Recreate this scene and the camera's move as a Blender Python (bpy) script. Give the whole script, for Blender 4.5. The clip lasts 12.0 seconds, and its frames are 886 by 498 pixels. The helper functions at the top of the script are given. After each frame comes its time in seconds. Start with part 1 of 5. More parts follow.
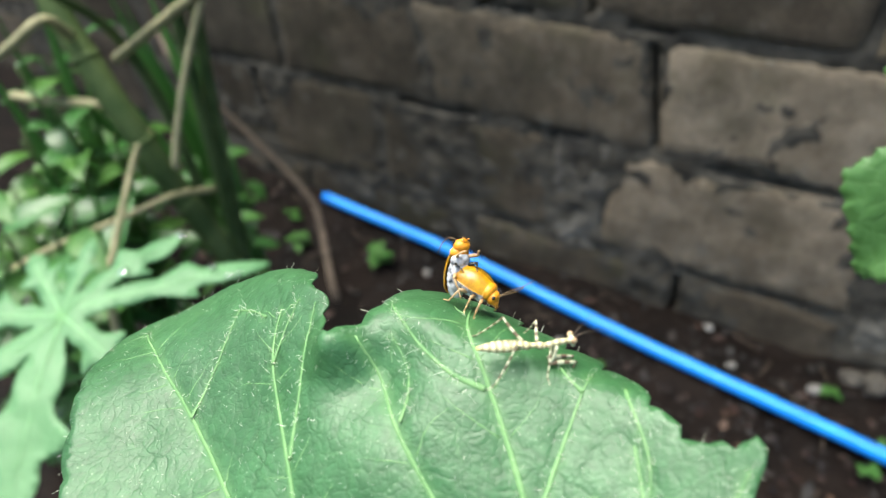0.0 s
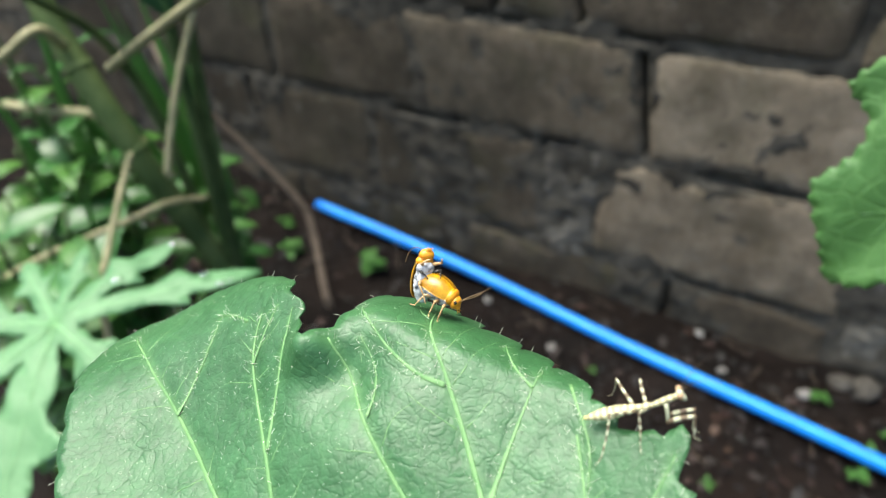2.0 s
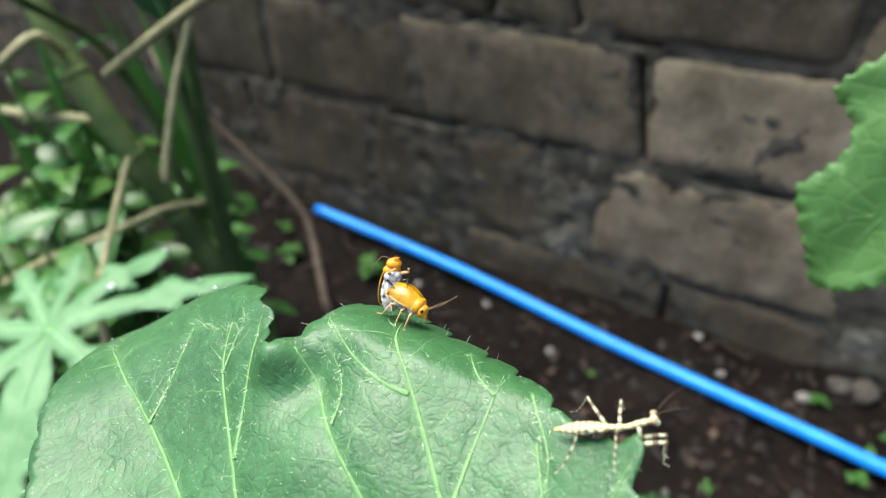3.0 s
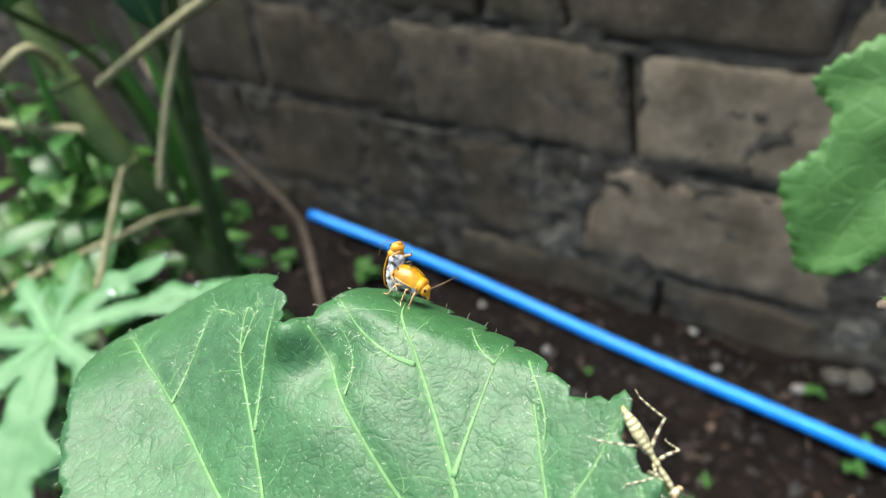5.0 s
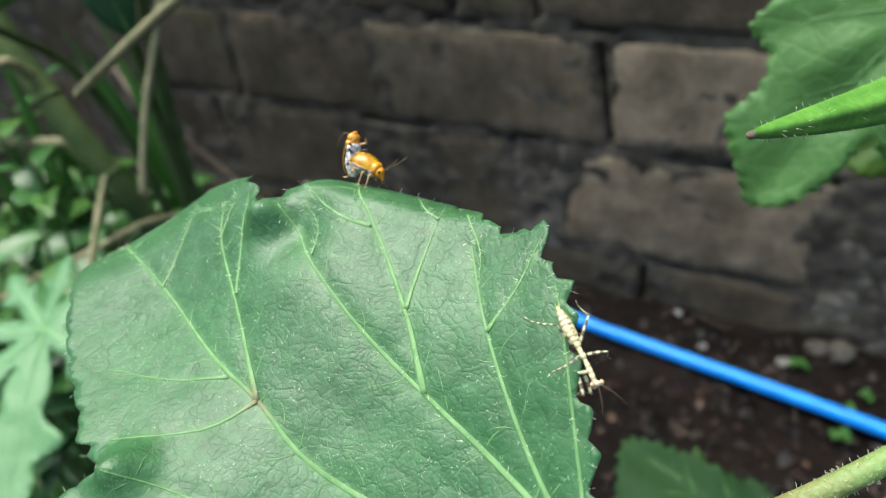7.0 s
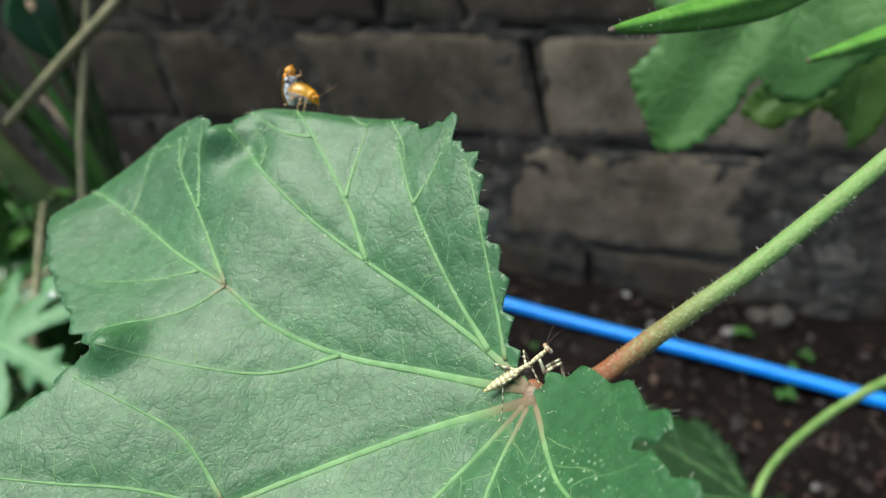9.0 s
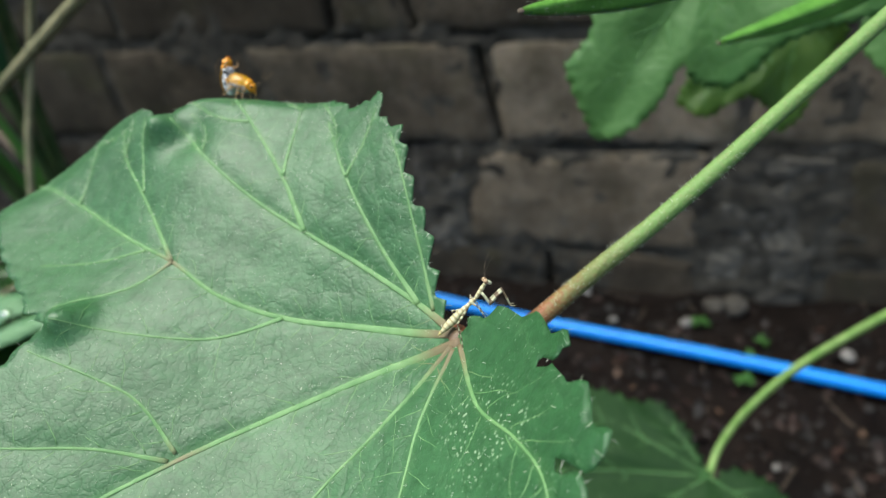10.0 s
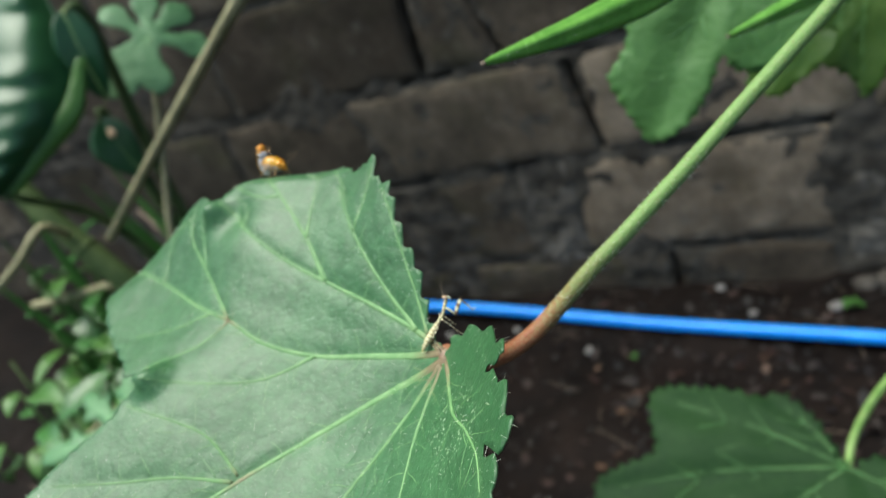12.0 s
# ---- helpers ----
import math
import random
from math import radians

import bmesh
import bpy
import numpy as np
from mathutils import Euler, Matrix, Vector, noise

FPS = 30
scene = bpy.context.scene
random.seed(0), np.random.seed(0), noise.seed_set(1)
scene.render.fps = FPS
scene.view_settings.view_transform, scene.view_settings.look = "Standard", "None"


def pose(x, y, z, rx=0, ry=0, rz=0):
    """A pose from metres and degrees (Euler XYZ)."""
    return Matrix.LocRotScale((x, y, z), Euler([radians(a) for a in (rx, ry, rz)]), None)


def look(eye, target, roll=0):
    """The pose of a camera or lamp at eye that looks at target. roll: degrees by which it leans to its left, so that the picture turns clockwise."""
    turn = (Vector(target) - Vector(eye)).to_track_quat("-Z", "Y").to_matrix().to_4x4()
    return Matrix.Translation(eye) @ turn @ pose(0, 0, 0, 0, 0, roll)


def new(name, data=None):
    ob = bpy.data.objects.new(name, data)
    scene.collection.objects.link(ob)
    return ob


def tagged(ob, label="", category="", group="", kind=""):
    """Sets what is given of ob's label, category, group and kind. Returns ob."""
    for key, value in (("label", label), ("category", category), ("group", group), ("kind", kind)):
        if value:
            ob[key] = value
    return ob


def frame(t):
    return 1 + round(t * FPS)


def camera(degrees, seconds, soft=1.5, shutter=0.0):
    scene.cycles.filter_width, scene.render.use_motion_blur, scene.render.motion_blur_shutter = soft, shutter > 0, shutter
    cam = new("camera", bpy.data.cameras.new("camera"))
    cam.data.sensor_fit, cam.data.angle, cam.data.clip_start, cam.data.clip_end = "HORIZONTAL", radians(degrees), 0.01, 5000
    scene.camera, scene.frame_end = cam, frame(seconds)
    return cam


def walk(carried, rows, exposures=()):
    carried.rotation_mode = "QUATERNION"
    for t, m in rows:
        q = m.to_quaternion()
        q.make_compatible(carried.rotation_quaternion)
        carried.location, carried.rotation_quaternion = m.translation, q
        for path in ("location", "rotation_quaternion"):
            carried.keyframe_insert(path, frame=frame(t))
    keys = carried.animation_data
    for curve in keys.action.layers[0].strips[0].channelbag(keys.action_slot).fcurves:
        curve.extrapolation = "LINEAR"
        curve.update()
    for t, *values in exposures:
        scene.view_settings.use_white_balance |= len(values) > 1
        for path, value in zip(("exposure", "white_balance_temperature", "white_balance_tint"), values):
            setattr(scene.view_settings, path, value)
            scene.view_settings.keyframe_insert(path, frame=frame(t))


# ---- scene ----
cam = camera(65.32, 12.0, soft=1.3)
PATH = [
    (0, 0.21244, 0.13409, 0.86555, 51.951, 1.739, 29.446),
    (0.5, 0.21251, 0.13404, 0.86712, 51.955, 1.753, 29.270),
    (1, 0.21243, 0.13109, 0.86775, 52.057, 1.616, 29.145),
    (1.5, 0.21403, 0.13098, 0.86967, 52.211, 1.480, 29.088),
    (2, 0.21785, 0.13135, 0.86968, 52.505, 1.582, 28.961),
    (2.5, 0.21950, 0.13112, 0.87065, 52.708, 1.633, 28.928),
    (3, 0.22146, 0.13305, 0.87056, 52.808, 1.761, 28.896),
    (5, 0.22397, 0.12709, 0.87231, 53.051, 2.638, 27.669),
    (5.5, 0.22607, 0.12202, 0.87016, 53.074, 3.008, 26.795),
    (6, 0.23040, 0.11663, 0.87000, 53.086, 3.408, 26.238),
    (6.5, 0.23470, 0.11345, 0.86778, 53.209, 3.955, 25.661),
    (8.5, 0.24446, 0.09624, 0.86369, 53.542, 6.382, 21.469),
    (9, 0.24892, 0.08958, 0.86198, 53.669, 6.126, 18.802),
    (9.5, 0.25163, 0.08622, 0.86189, 53.765, 6.125, 16.432),
    (10, 0.25659, 0.08097, 0.86098, 54.006, 6.666, 14.698),
    (10.5, 0.26108, 0.07959, 0.86105, 54.227, 7.697, 13.555),
    (11, 0.26624, 0.07902, 0.86179, 54.836, 11.144, 15.472),
    (11.5, 0.27288, 0.07889, 0.86424, 55.650, 15.893, 17.421),
    (12, 0.28277, 0.07581, 0.86617, 56.932, 19.595, 18.926),
]
walk(cam, [(t, pose(x, y, z, rx, ry, rz)) for t, x, y, z, rx, ry, rz in PATH],
     exposures=[(0.0, 1.65, 6500, 3), (3.0, 1.65, 6500, 3), (6.5, 1.40, 6400, 2), (8.5, 1.02, 6330, 1), (10.0, 0.92, 6330, 1), (12.0, 1.04, 6330, 1)])
# a phone's small lens, focused on the leaf a hand's width away
cam.data.dof.use_dof = True
cam.data.dof.focus_distance = 0.083
cam.data.dof.aperture_fstop = 24.0

# ---------------------------------------------------------------- light
world = bpy.data.worlds.new("world")
scene.world = world
world.use_nodes = True
wn = world.node_tree.nodes
sky = wn.new("ShaderNodeTexSky")
sky.sky_type = "NISHITA"
sky.sun_disc = False
sky.sun_elevation = radians(71)
sky.sun_rotation = radians(-84)
sky.dust_density = 4.0
sky.air_density = 1.0
sky.ozone_density = 0.6
world.node_tree.links.new(sky.outputs["Color"], wn["Background"].inputs["Color"])
wn["Background"].inputs["Strength"].default_value = 0.11
sun_data = bpy.data.lights.new("sun", "SUN")
sun_data.energy, sun_data.angle, sun_data.color = 2.8, radians(50), (1.0, 0.97, 0.91)
sun = new("sun", sun_data)
sun.matrix_world = look((-0.30, 0.03, 0.95), (0, 0, 0))


# ---------------------------------------------------------------- materials
def mat(name):
    m = bpy.data.materials.new(name)
    m.use_nodes = True
    nt = m.node_tree
    return m, nt, nt.nodes["Principled BSDF"]


def node(nt, kind, **inputs):
    n = nt.nodes.new(kind)
    for k, v in inputs.items():
        n.inputs[k.replace("_", " ")].default_value = v
    return n


def coords(nt, kind="Object"):
    return nt.nodes.new("ShaderNodeTexCoord").outputs[kind]


def noise_tex(nt, vec, scale, detail=4.0, rough=0.55):
    n = node(nt, "ShaderNodeTexNoise", Scale=scale, Detail=detail, Roughness=rough)
    nt.links.new(vec, n.inputs["Vector"])
    return n.outputs["Fac"]


def ramp(nt, fac, stops):
    r = nt.nodes.new("ShaderNodeValToRGB")
    while len(r.color_ramp.elements) < len(stops):
        r.color_ramp.elements.new(0.5)
    for e, (p, c) in zip(r.color_ramp.elements, stops):
        e.position, e.color = p, (c, c, c, 1) if isinstance(c, (int, float)) else (*c, 1)
    nt.links.new(fac, r.inputs["Fac"])
    return r.outputs["Color"]


def blend(nt, fac, a, b, kind="MIX"):
    m = nt.nodes.new("ShaderNodeMix")
    m.data_type, m.blend_type = "RGBA", kind
    for s, v in ((m.inputs["Factor"], fac), (m.inputs["A"], a), (m.inputs["B"], b)):
        if isinstance(v, (int, float)):
            s.default_value = v if s.type == "VALUE" else (v, v, v, 1)
        elif isinstance(v, tuple):
            s.default_value = (*v, 1)
        else:
            nt.links.new(v, s)
    return m.outputs["Result"]


def bump(nt, p, height, strength, dist):
    b = node(nt, "ShaderNodeBump", Strength=strength, Distance=dist)
    nt.links.new(height, b.inputs["Height"])
    nt.links.new(b.outputs["Normal"], p.inputs["Normal"])
    return b


def leaf_material(name, dark, light, vein_col, cell, rough=0.42, trans=0.25, speck=0.0, attr=False, puff=0.0004, net_mix=0.12, spec=0.45):
    """A leaf: two greens in soft patches, a fine net of veins, pucker between them, light through the blade."""
    m, nt, p = mat(name)
    v = coords(nt)
    big = noise_tex(nt, v, 0.5 / cell * 0.09, 3)
    c = ramp(nt, big, [(0.3, dark), (0.72, light)])
    net = node(nt, "ShaderNodeTexVoronoi", Scale=1 / cell)
    net.feature = "DISTANCE_TO_EDGE"
    warp = node(nt, "ShaderNodeTexNoise", Scale=0.6 / cell, Detail=2.0)
    nt.links.new(v, warp.inputs["Vector"])
    add = node(nt, "ShaderNodeVectorMath")
    add.operation = "MULTIPLY_ADD"
    nt.links.new(warp.outputs["Color"], add.inputs[0])
    add.inputs[1].default_value = (cell * 0.9,) * 3
    nt.links.new(v, add.inputs[2])
    nt.links.new(add.outputs[0], net.inputs["Vector"])
    line = ramp(nt, net.outputs["Distance"], [(0.0, 1.0), (0.05, 0.5), (0.12, 0.0)])
    c = blend(nt, blend(nt, net_mix, 0.0, line), c, tuple(0.4 * q for q in dark) if attr else vein_col)
    if attr:
        a = nt.nodes.new("ShaderNodeAttribute")
        a.attribute_name = "vein"
        c = blend(nt, ramp(nt, a.outputs["Fac"], [(0.0, 0.0), (1.0, 0.55)]), c, vein_col)
    fine = noise_tex(nt, v, 6 / cell, 3)
    c = blend(nt, 0.22, c, ramp(nt, fine, [(0.3, 0.25), (0.7, 0.75)]), "SOFT_LIGHT")
    if speck:
        sp = node(nt, "ShaderNodeTexVoronoi", Scale=2.2 / cell)
        nt.links.new(v, sp.inputs["Vector"])
        dots = ramp(nt, sp.outputs["Distance"], [(0.07, 1.0), (0.13, 0.0)])
        patch = ramp(nt, noise_tex(nt, v, 0.5 / cell, 2), [(0.5, 0.0), (0.62, 1.0)])
        c = blend(nt, blend(nt, speck, 0.0, blend(nt, 1.0, dots, patch, "MULTIPLY")), c, (0.45, 0.5, 0.36))
    nt.links.new(c, p.inputs["Base Color"])
    h = ramp(nt, net.outputs["Distance"], [(0.0, 0.0), (0.10, 0.8), (0.3, 1.0)])
    hh = blend(nt, 0.55, h, noise_tex(nt, v, 0.7 / cell, 3))
    bump(nt, p, blend(nt, 0.12, hh, fine), 0.4, puff)
    p.inputs["Roughness"].default_value = rough
    p.inputs["Specular IOR Level"].default_value = spec
    tr = nt.nodes.new("ShaderNodeBsdfTranslucent")
    nt.links.new(blend(nt, 0.5, c, (0.25, 0.5, 0.05)), tr.inputs["Color"])
    mix = nt.nodes.new("ShaderNodeMixShader")
    mix.inputs[0].default_value = trans
    out = nt.nodes["Material Output"]
    nt.links.new(p.outputs[0], mix.inputs[1])
    nt.links.new(tr.outputs[0], mix.inputs[2])
    nt.links.new(mix.outputs[0], out.inputs["Surface"])
    return m


def okra_blade_material():
    """The near okra leaf: satin green, pillowed between a broken net of fine dark creases, pale flecks."""
    m, nt, p = mat("okra_leaf_blade")
    v = coords(nt)
    warp = node(nt, "ShaderNodeTexNoise", Scale=170.0, Detail=4.0, Roughness=0.6)
    nt.links.new(v, warp.inputs["Vector"])
    add = node(nt, "ShaderNodeVectorMath")
    add.operation = "MULTIPLY_ADD"
    nt.links.new(warp.outputs["Color"], add.inputs[0])
    add.inputs[1].default_value = (0.0042,) * 3
    nt.links.new(v, add.inputs[2])
    nets, dists = [], []
    for scale, width in ((250, 0.018), (820, 0.05)):
        net = node(nt, "ShaderNodeTexVoronoi", Scale=scale)
        net.feature = "DISTANCE_TO_EDGE"
        nt.links.new(add.outputs[0], net.inputs["Vector"])
        dists.append(net.outputs["Distance"])
        nets.append(ramp(nt, net.outputs["Distance"], [(0.0, 1.0), (width, 0.45), (2.4 * width, 0.0)]))
    c = ramp(nt, noise_tex(nt, v, 48, 3), [(0.32, (0.024, 0.090, 0.028)), (0.70, (0.044, 0.132, 0.048))])
    c = blend(nt, 0.55, c, ramp(nt, noise_tex(nt, v, 640, 5, 0.7), [(0.3, 0.25), (0.7, 0.75)]), "SOFT_LIGHT")
    broken = ramp(nt, noise_tex(nt, v, 240, 3), [(0.42, 0.0), (0.58, 0.85)])
    crease = blend(nt, 1.0, nets[0], broken, "MULTIPLY")
    c = blend(nt, crease, c, (0.016, 0.068, 0.018))
    c = blend(nt, blend(nt, 0.30, 0.0, blend(nt, 1.0, nets[1], ramp(nt, noise_tex(nt, v, 150, 3), [(0.4, 0.1), (0.6, 1.0)]), "MULTIPLY")), c, (0.016, 0.066, 0.018))
    # between the creases the net runs on as thin pale lines
    pale = blend(nt, 1.0, nets[0], ramp(nt, noise_tex(nt, v, 240, 3), [(0.36, 0.35), (0.46, 0.0)]), "MULTIPLY")
    c = blend(nt, pale, c, (0.10, 0.22, 0.085))
    a = nt.nodes.new("ShaderNodeAttribute")
    a.attribute_name = "vein"
    c = blend(nt, ramp(nt, a.outputs["Fac"], [(0.0, 0.0), (1.0, 0.45)]), c, (0.10, 0.235, 0.075))
    # pale flecks: thinly all over, and thickly on the small lobe beside the petiole
    away = node(nt, "ShaderNodeVectorMath")
    away.operation = "DISTANCE"
    flat = node(nt, "ShaderNodeVectorMath")
    flat.operation = "MULTIPLY"
    nt.links.new(v, flat.inputs[0])
    flat.inputs[1].default_value = (1, 1, 0)
    nt.links.new(flat.outputs[0], away.inputs[0])
    away.inputs[1].default_value = (-0.0080, 0.0125, 0)
    lobe = ramp(nt, away.outputs["Value"], [(0.004, 1.0), (0.0075, 0.0)])
    for scale, lo, hi, much, where in ((1500, 0.10, 0.17, 0.55, None), (620, 0.03, 0.06, 0.5, None), (1500, 0.22, 0.34, 0.8, lobe)):
        sp = node(nt, "ShaderNodeTexVoronoi", Scale=scale)
        nt.links.new(v, sp.inputs["Vector"])
        dots = ramp(nt, sp.outputs["Distance"], [(lo, 1.0), (hi, 0.0)])
        patch = ramp(nt, noise_tex(nt, v, 190 if not where else 420, 3), [(0.42, 0.0), (0.56, 1.0)])
        spots = blend(nt, 1.0, dots, patch, "MULTIPLY")
        if where:
            spots = blend(nt, 1.0, spots, where, "MULTIPLY")
        c = blend(nt, blend(nt, much, 0.0, spots), c, (0.32, 0.44, 0.27))
    nt.links.new(c, p.inputs["Base Color"])
    fine = noise_tex(nt, v, 2600, 3)
    soft = noise_tex(nt, v, 300, 4)
    pillow = ramp(nt, dists[0], [(0.0, 0.0), (0.05, 0.42), (0.2, 0.8), (0.5, 1.0)])
    small = ramp(nt, dists[1], [(0.0, 0.0), (0.12, 0.7), (0.4, 1.0)])
    pillow = blend(nt, ramp(nt, noise_tex(nt, v, 120, 3), [(0.35, 0.25), (0.65, 1.0)]), 0.7, pillow)
    h = blend(nt, 0.36, soft, pillow)
    h = blend(nt, 0.12, h, small)
    bump(nt, p, blend(nt, 0.15, h, fine), 0.75, 0.00036)
    nt.links.new(ramp(nt, noise_tex(nt, v, 170, 4), [(0.3, 0.40), (0.7, 0.50)]), p.inputs["Roughness"])
    p.inputs["Specular IOR Level"].default_value = 0.49
    tr = nt.nodes.new("ShaderNodeBsdfTranslucent")
    nt.links.new(blend(nt, 0.5, c, (0.2, 0.42, 0.05)), tr.inputs["Color"])
    mix = nt.nodes.new("ShaderNodeMixShader")
    mix.inputs[0].default_value = 0.15
    nt.links.new(p.outputs[0], mix.inputs[1])
    nt.links.new(tr.outputs[0], mix.inputs[2])
    nt.links.new(mix.outputs[0], nt.nodes["Material Output"].inputs["Surface"])
    return m


def vein_material():
    """Pale green veins, flushed red-brown near the attachment and in a few spots."""
    m, nt, p = mat("leaf_vein_main")
    v = coords(nt)
    c = ramp(nt, noise_tex(nt, v, 420, 4), [(0.3, (0.088, 0.200, 0.068)), (0.7, (0.155, 0.285, 0.112))])
    far = node(nt, "ShaderNodeVectorMath")
    far.operation = "LENGTH"
    nt.links.new(v, far.inputs[0])
    near = ramp(nt, far.outputs["Value"], [(0.0025, 0.95), (0.0085, 0.0)])
    c = blend(nt, near, c, (0.145, 0.082, 0.052))
    # red-brown where the lower main vein was bruised, and at a fork
    flat = node(nt, "ShaderNodeVectorMath")
    flat.operation = "MULTIPLY"
    nt.links.new(v, flat.inputs[0])
    flat.inputs[1].default_value = (1, 1, 0)
    for spot, r in (((0.0335, 0.0205, 0), 0.0022), ((0.0465, -0.0073, 0), 0.0008)):
        off = node(nt, "ShaderNodeVectorMath")
        off.operation = "DISTANCE"
        nt.links.new(flat.outputs[0], off.inputs[0])
        off.inputs[1].default_value = spot
        c = blend(nt, ramp(nt, off.outputs["Value"], [(r, 0.75), (r * 1.7, 0.0)]), c, (0.19, 0.125, 0.085))
    nt.links.new(c, p.inputs["Base Color"])
    p.inputs["Roughness"].default_value = 0.6
    p.inputs["Specular IOR Level"].default_value = 0.35
    bump(nt, p, noise_tex(nt, v, 1500, 3), 0.4, 0.00008)
    return m


def plain_material(name, a, b, scale, rough=0.6, depth=0.0, spec=0.5, metal=0.0, stretch=None, detail=5.0):
    """Two colours in noise at two scales, with fine relief."""
    m, nt, p = mat(name)
    v = coords(nt)
    if stretch:
        mp = node(nt, "ShaderNodeMapping", Scale=stretch)
        nt.links.new(v, mp.inputs["Vector"])
        v = mp.outputs["Vector"]
    n1, n2 = noise_tex(nt, v, scale, detail), noise_tex(nt, v, scale * 7.3, 4)
    c = ramp(nt, n1, [(0.32, a), (0.68, b)])
    c = blend(nt, 0.35, c, ramp(nt, n2, [(0.3, 0.2), (0.7, 0.8)]), "SOFT_LIGHT")
    nt.links.new(c, p.inputs["Base Color"])
    p.inputs["Roughness"].default_value = rough
    p.inputs["Specular IOR Level"].default_value = spec
    p.inputs["Metallic"].default_value = metal
    if depth:
        bump(nt, p, blend(nt, 0.4, n1, n2), 0.6, depth)
    return m


def block_material(name, pale):
    """Grey-brown weathered concrete block: pits, damp stains, a little moss."""
    m, nt, p = mat(name)
    v = coords(nt)
    info = nt.nodes.new("ShaderNodeObjectInfo")
    geo = nt.nodes.new("ShaderNodeNewGeometry")
    n1, n2, n3 = noise_tex(nt, geo.outputs["Position"], 13, 6, 0.6), noise_tex(nt, v, 120, 5, 0.7), noise_tex(nt, geo.outputs["Position"], 2.2, 3)
    n1 = blend(nt, 0.35, n1, noise_tex(nt, geo.outputs["Position"], 46, 5, 0.65))
    c = ramp(nt, n1, [(q, tuple(pale * w for w in col)) for q, col in ((0.34, (0.066, 0.051, 0.035)), (0.5, (0.104, 0.081, 0.056)), (0.64, (0.160, 0.127, 0.090)))])
    streak = node(nt, "ShaderNodeMapping", Scale=(22, 1, 3))
    nt.links.new(geo.outputs["Position"], streak.inputs["Vector"])
    c = blend(nt, 0.3, c, ramp(nt, noise_tex(nt, streak.outputs["Vector"], 1.0, 4), [(0.3, 0.3), (0.7, 0.7)]), "SOFT_LIGHT")
    c = blend(nt, 0.4, c, ramp(nt, n2, [(0.3, 0.15), (0.7, 0.85)]), "SOFT_LIGHT")
    c = blend(nt, ramp(nt, n3, [(0.45, 0.0), (0.62, 0.45)]), c, (0.040, 0.035, 0.024))
    # algae in broad olive patches, and thin lime bloom
    c = blend(nt, ramp(nt, noise_tex(nt, geo.outputs["Position"], 5.3, 5, 0.6), [(0.52, 0.0), (0.66, 0.4)]), c, (0.050, 0.052, 0.022))
    c = blend(nt, ramp(nt, noise_tex(nt, geo.outputs["Position"], 27, 5, 0.7), [(0.60, 0.0), (0.70, 0.35)]), c, (0.20, 0.185, 0.155))
    tone = ramp(nt, info.outputs["Random"], [(0.0, 0.32), (1.0, 0.72)])
    c = blend(nt, 0.8, c, tone, "SOFT_LIGHT")
    nt.links.new(c, p.inputs["Base Color"])
    p.inputs["Roughness"].default_value = 0.95
    p.inputs["Specular IOR Level"].default_value = 0.2
    bump(nt, p, blend(nt, 0.5, n1, n2), 0.9, 0.006)
    return m


BLOCK = block_material("concrete_block", 1.0)
BLOCK_PALE = block_material("pale_concrete_block", 2.0)
# darker copy: shade from above put into the colour, and the damp foot course
BLOCK_SHADED_WET = block_material("shaded_wet_concrete_block", 0.66)
MORTAR = plain_material("mortar", (0.030, 0.026, 0.020), (0.104, 0.091, 0.072), 26, 0.95, 0.006, 0.2)
CEMENT = plain_material("cement_patch", (0.056, 0.048, 0.038), (0.16, 0.142, 0.116), 14, 0.9, 0.004, 0.25)
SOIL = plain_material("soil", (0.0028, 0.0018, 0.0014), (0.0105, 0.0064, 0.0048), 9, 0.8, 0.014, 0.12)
LEAF = okra_blade_material()
VEIN = plain_material("leaf_vein", (0.055, 0.155, 0.038), (0.10, 0.225, 0.062), 300, 0.6, 0.0001)
VEIN_MAIN = vein_material()
VEIN_PALE = plain_material("papaya_vein", (0.15, 0.33, 0.13), (0.21, 0.40, 0.18), 120, 0.6, 0.0002)
LEAF_FAR = leaf_material("okra_leaf_hanging", (0.046, 0.145, 0.034), (0.155, 0.31, 0.086), (0.22, 0.40, 0.13), 0.006, 0.5, 0.42, 0.6, puff=0.0011, net_mix=0.14)
LEAF_YELLOW = leaf_material("okra_leaf_old", (0.022, 0.072, 0.008), (0.085, 0.165, 0.014), (0.2, 0.3, 0.06), 0.006, 0.5, 0.45)
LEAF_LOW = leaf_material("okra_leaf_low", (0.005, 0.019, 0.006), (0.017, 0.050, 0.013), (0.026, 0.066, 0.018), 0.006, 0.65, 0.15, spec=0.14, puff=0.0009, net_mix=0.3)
PAPAYA = leaf_material("papaya_leaf_blade", (0.072, 0.195, 0.080), (0.13, 0.275, 0.125), (0.22, 0.42, 0.20), 0.012, 0.5, 0.3, puff=0.001)
TARO = leaf_material("broad_leaf_blade", (0.008, 0.046, 0.015), (0.024, 0.092, 0.032), (0.06, 0.16, 0.05), 0.02, 0.36, 0.1, puff=0.0008, spec=0.36)
STRAP = leaf_material("strap_leaf_blade", (0.026, 0.10, 0.016), (0.075, 0.20, 0.032), (0.08, 0.2, 0.05), 0.02, 0.45, 0.2, puff=0.0006)
BUSH = leaf_material("bush_leaf_blade", (0.026, 0.090, 0.014), (0.115, 0.255, 0.050), (0.12, 0.26, 0.07), 0.012, 0.34, 0.3, puff=0.0009, net_mix=0.25, spec=0.35)
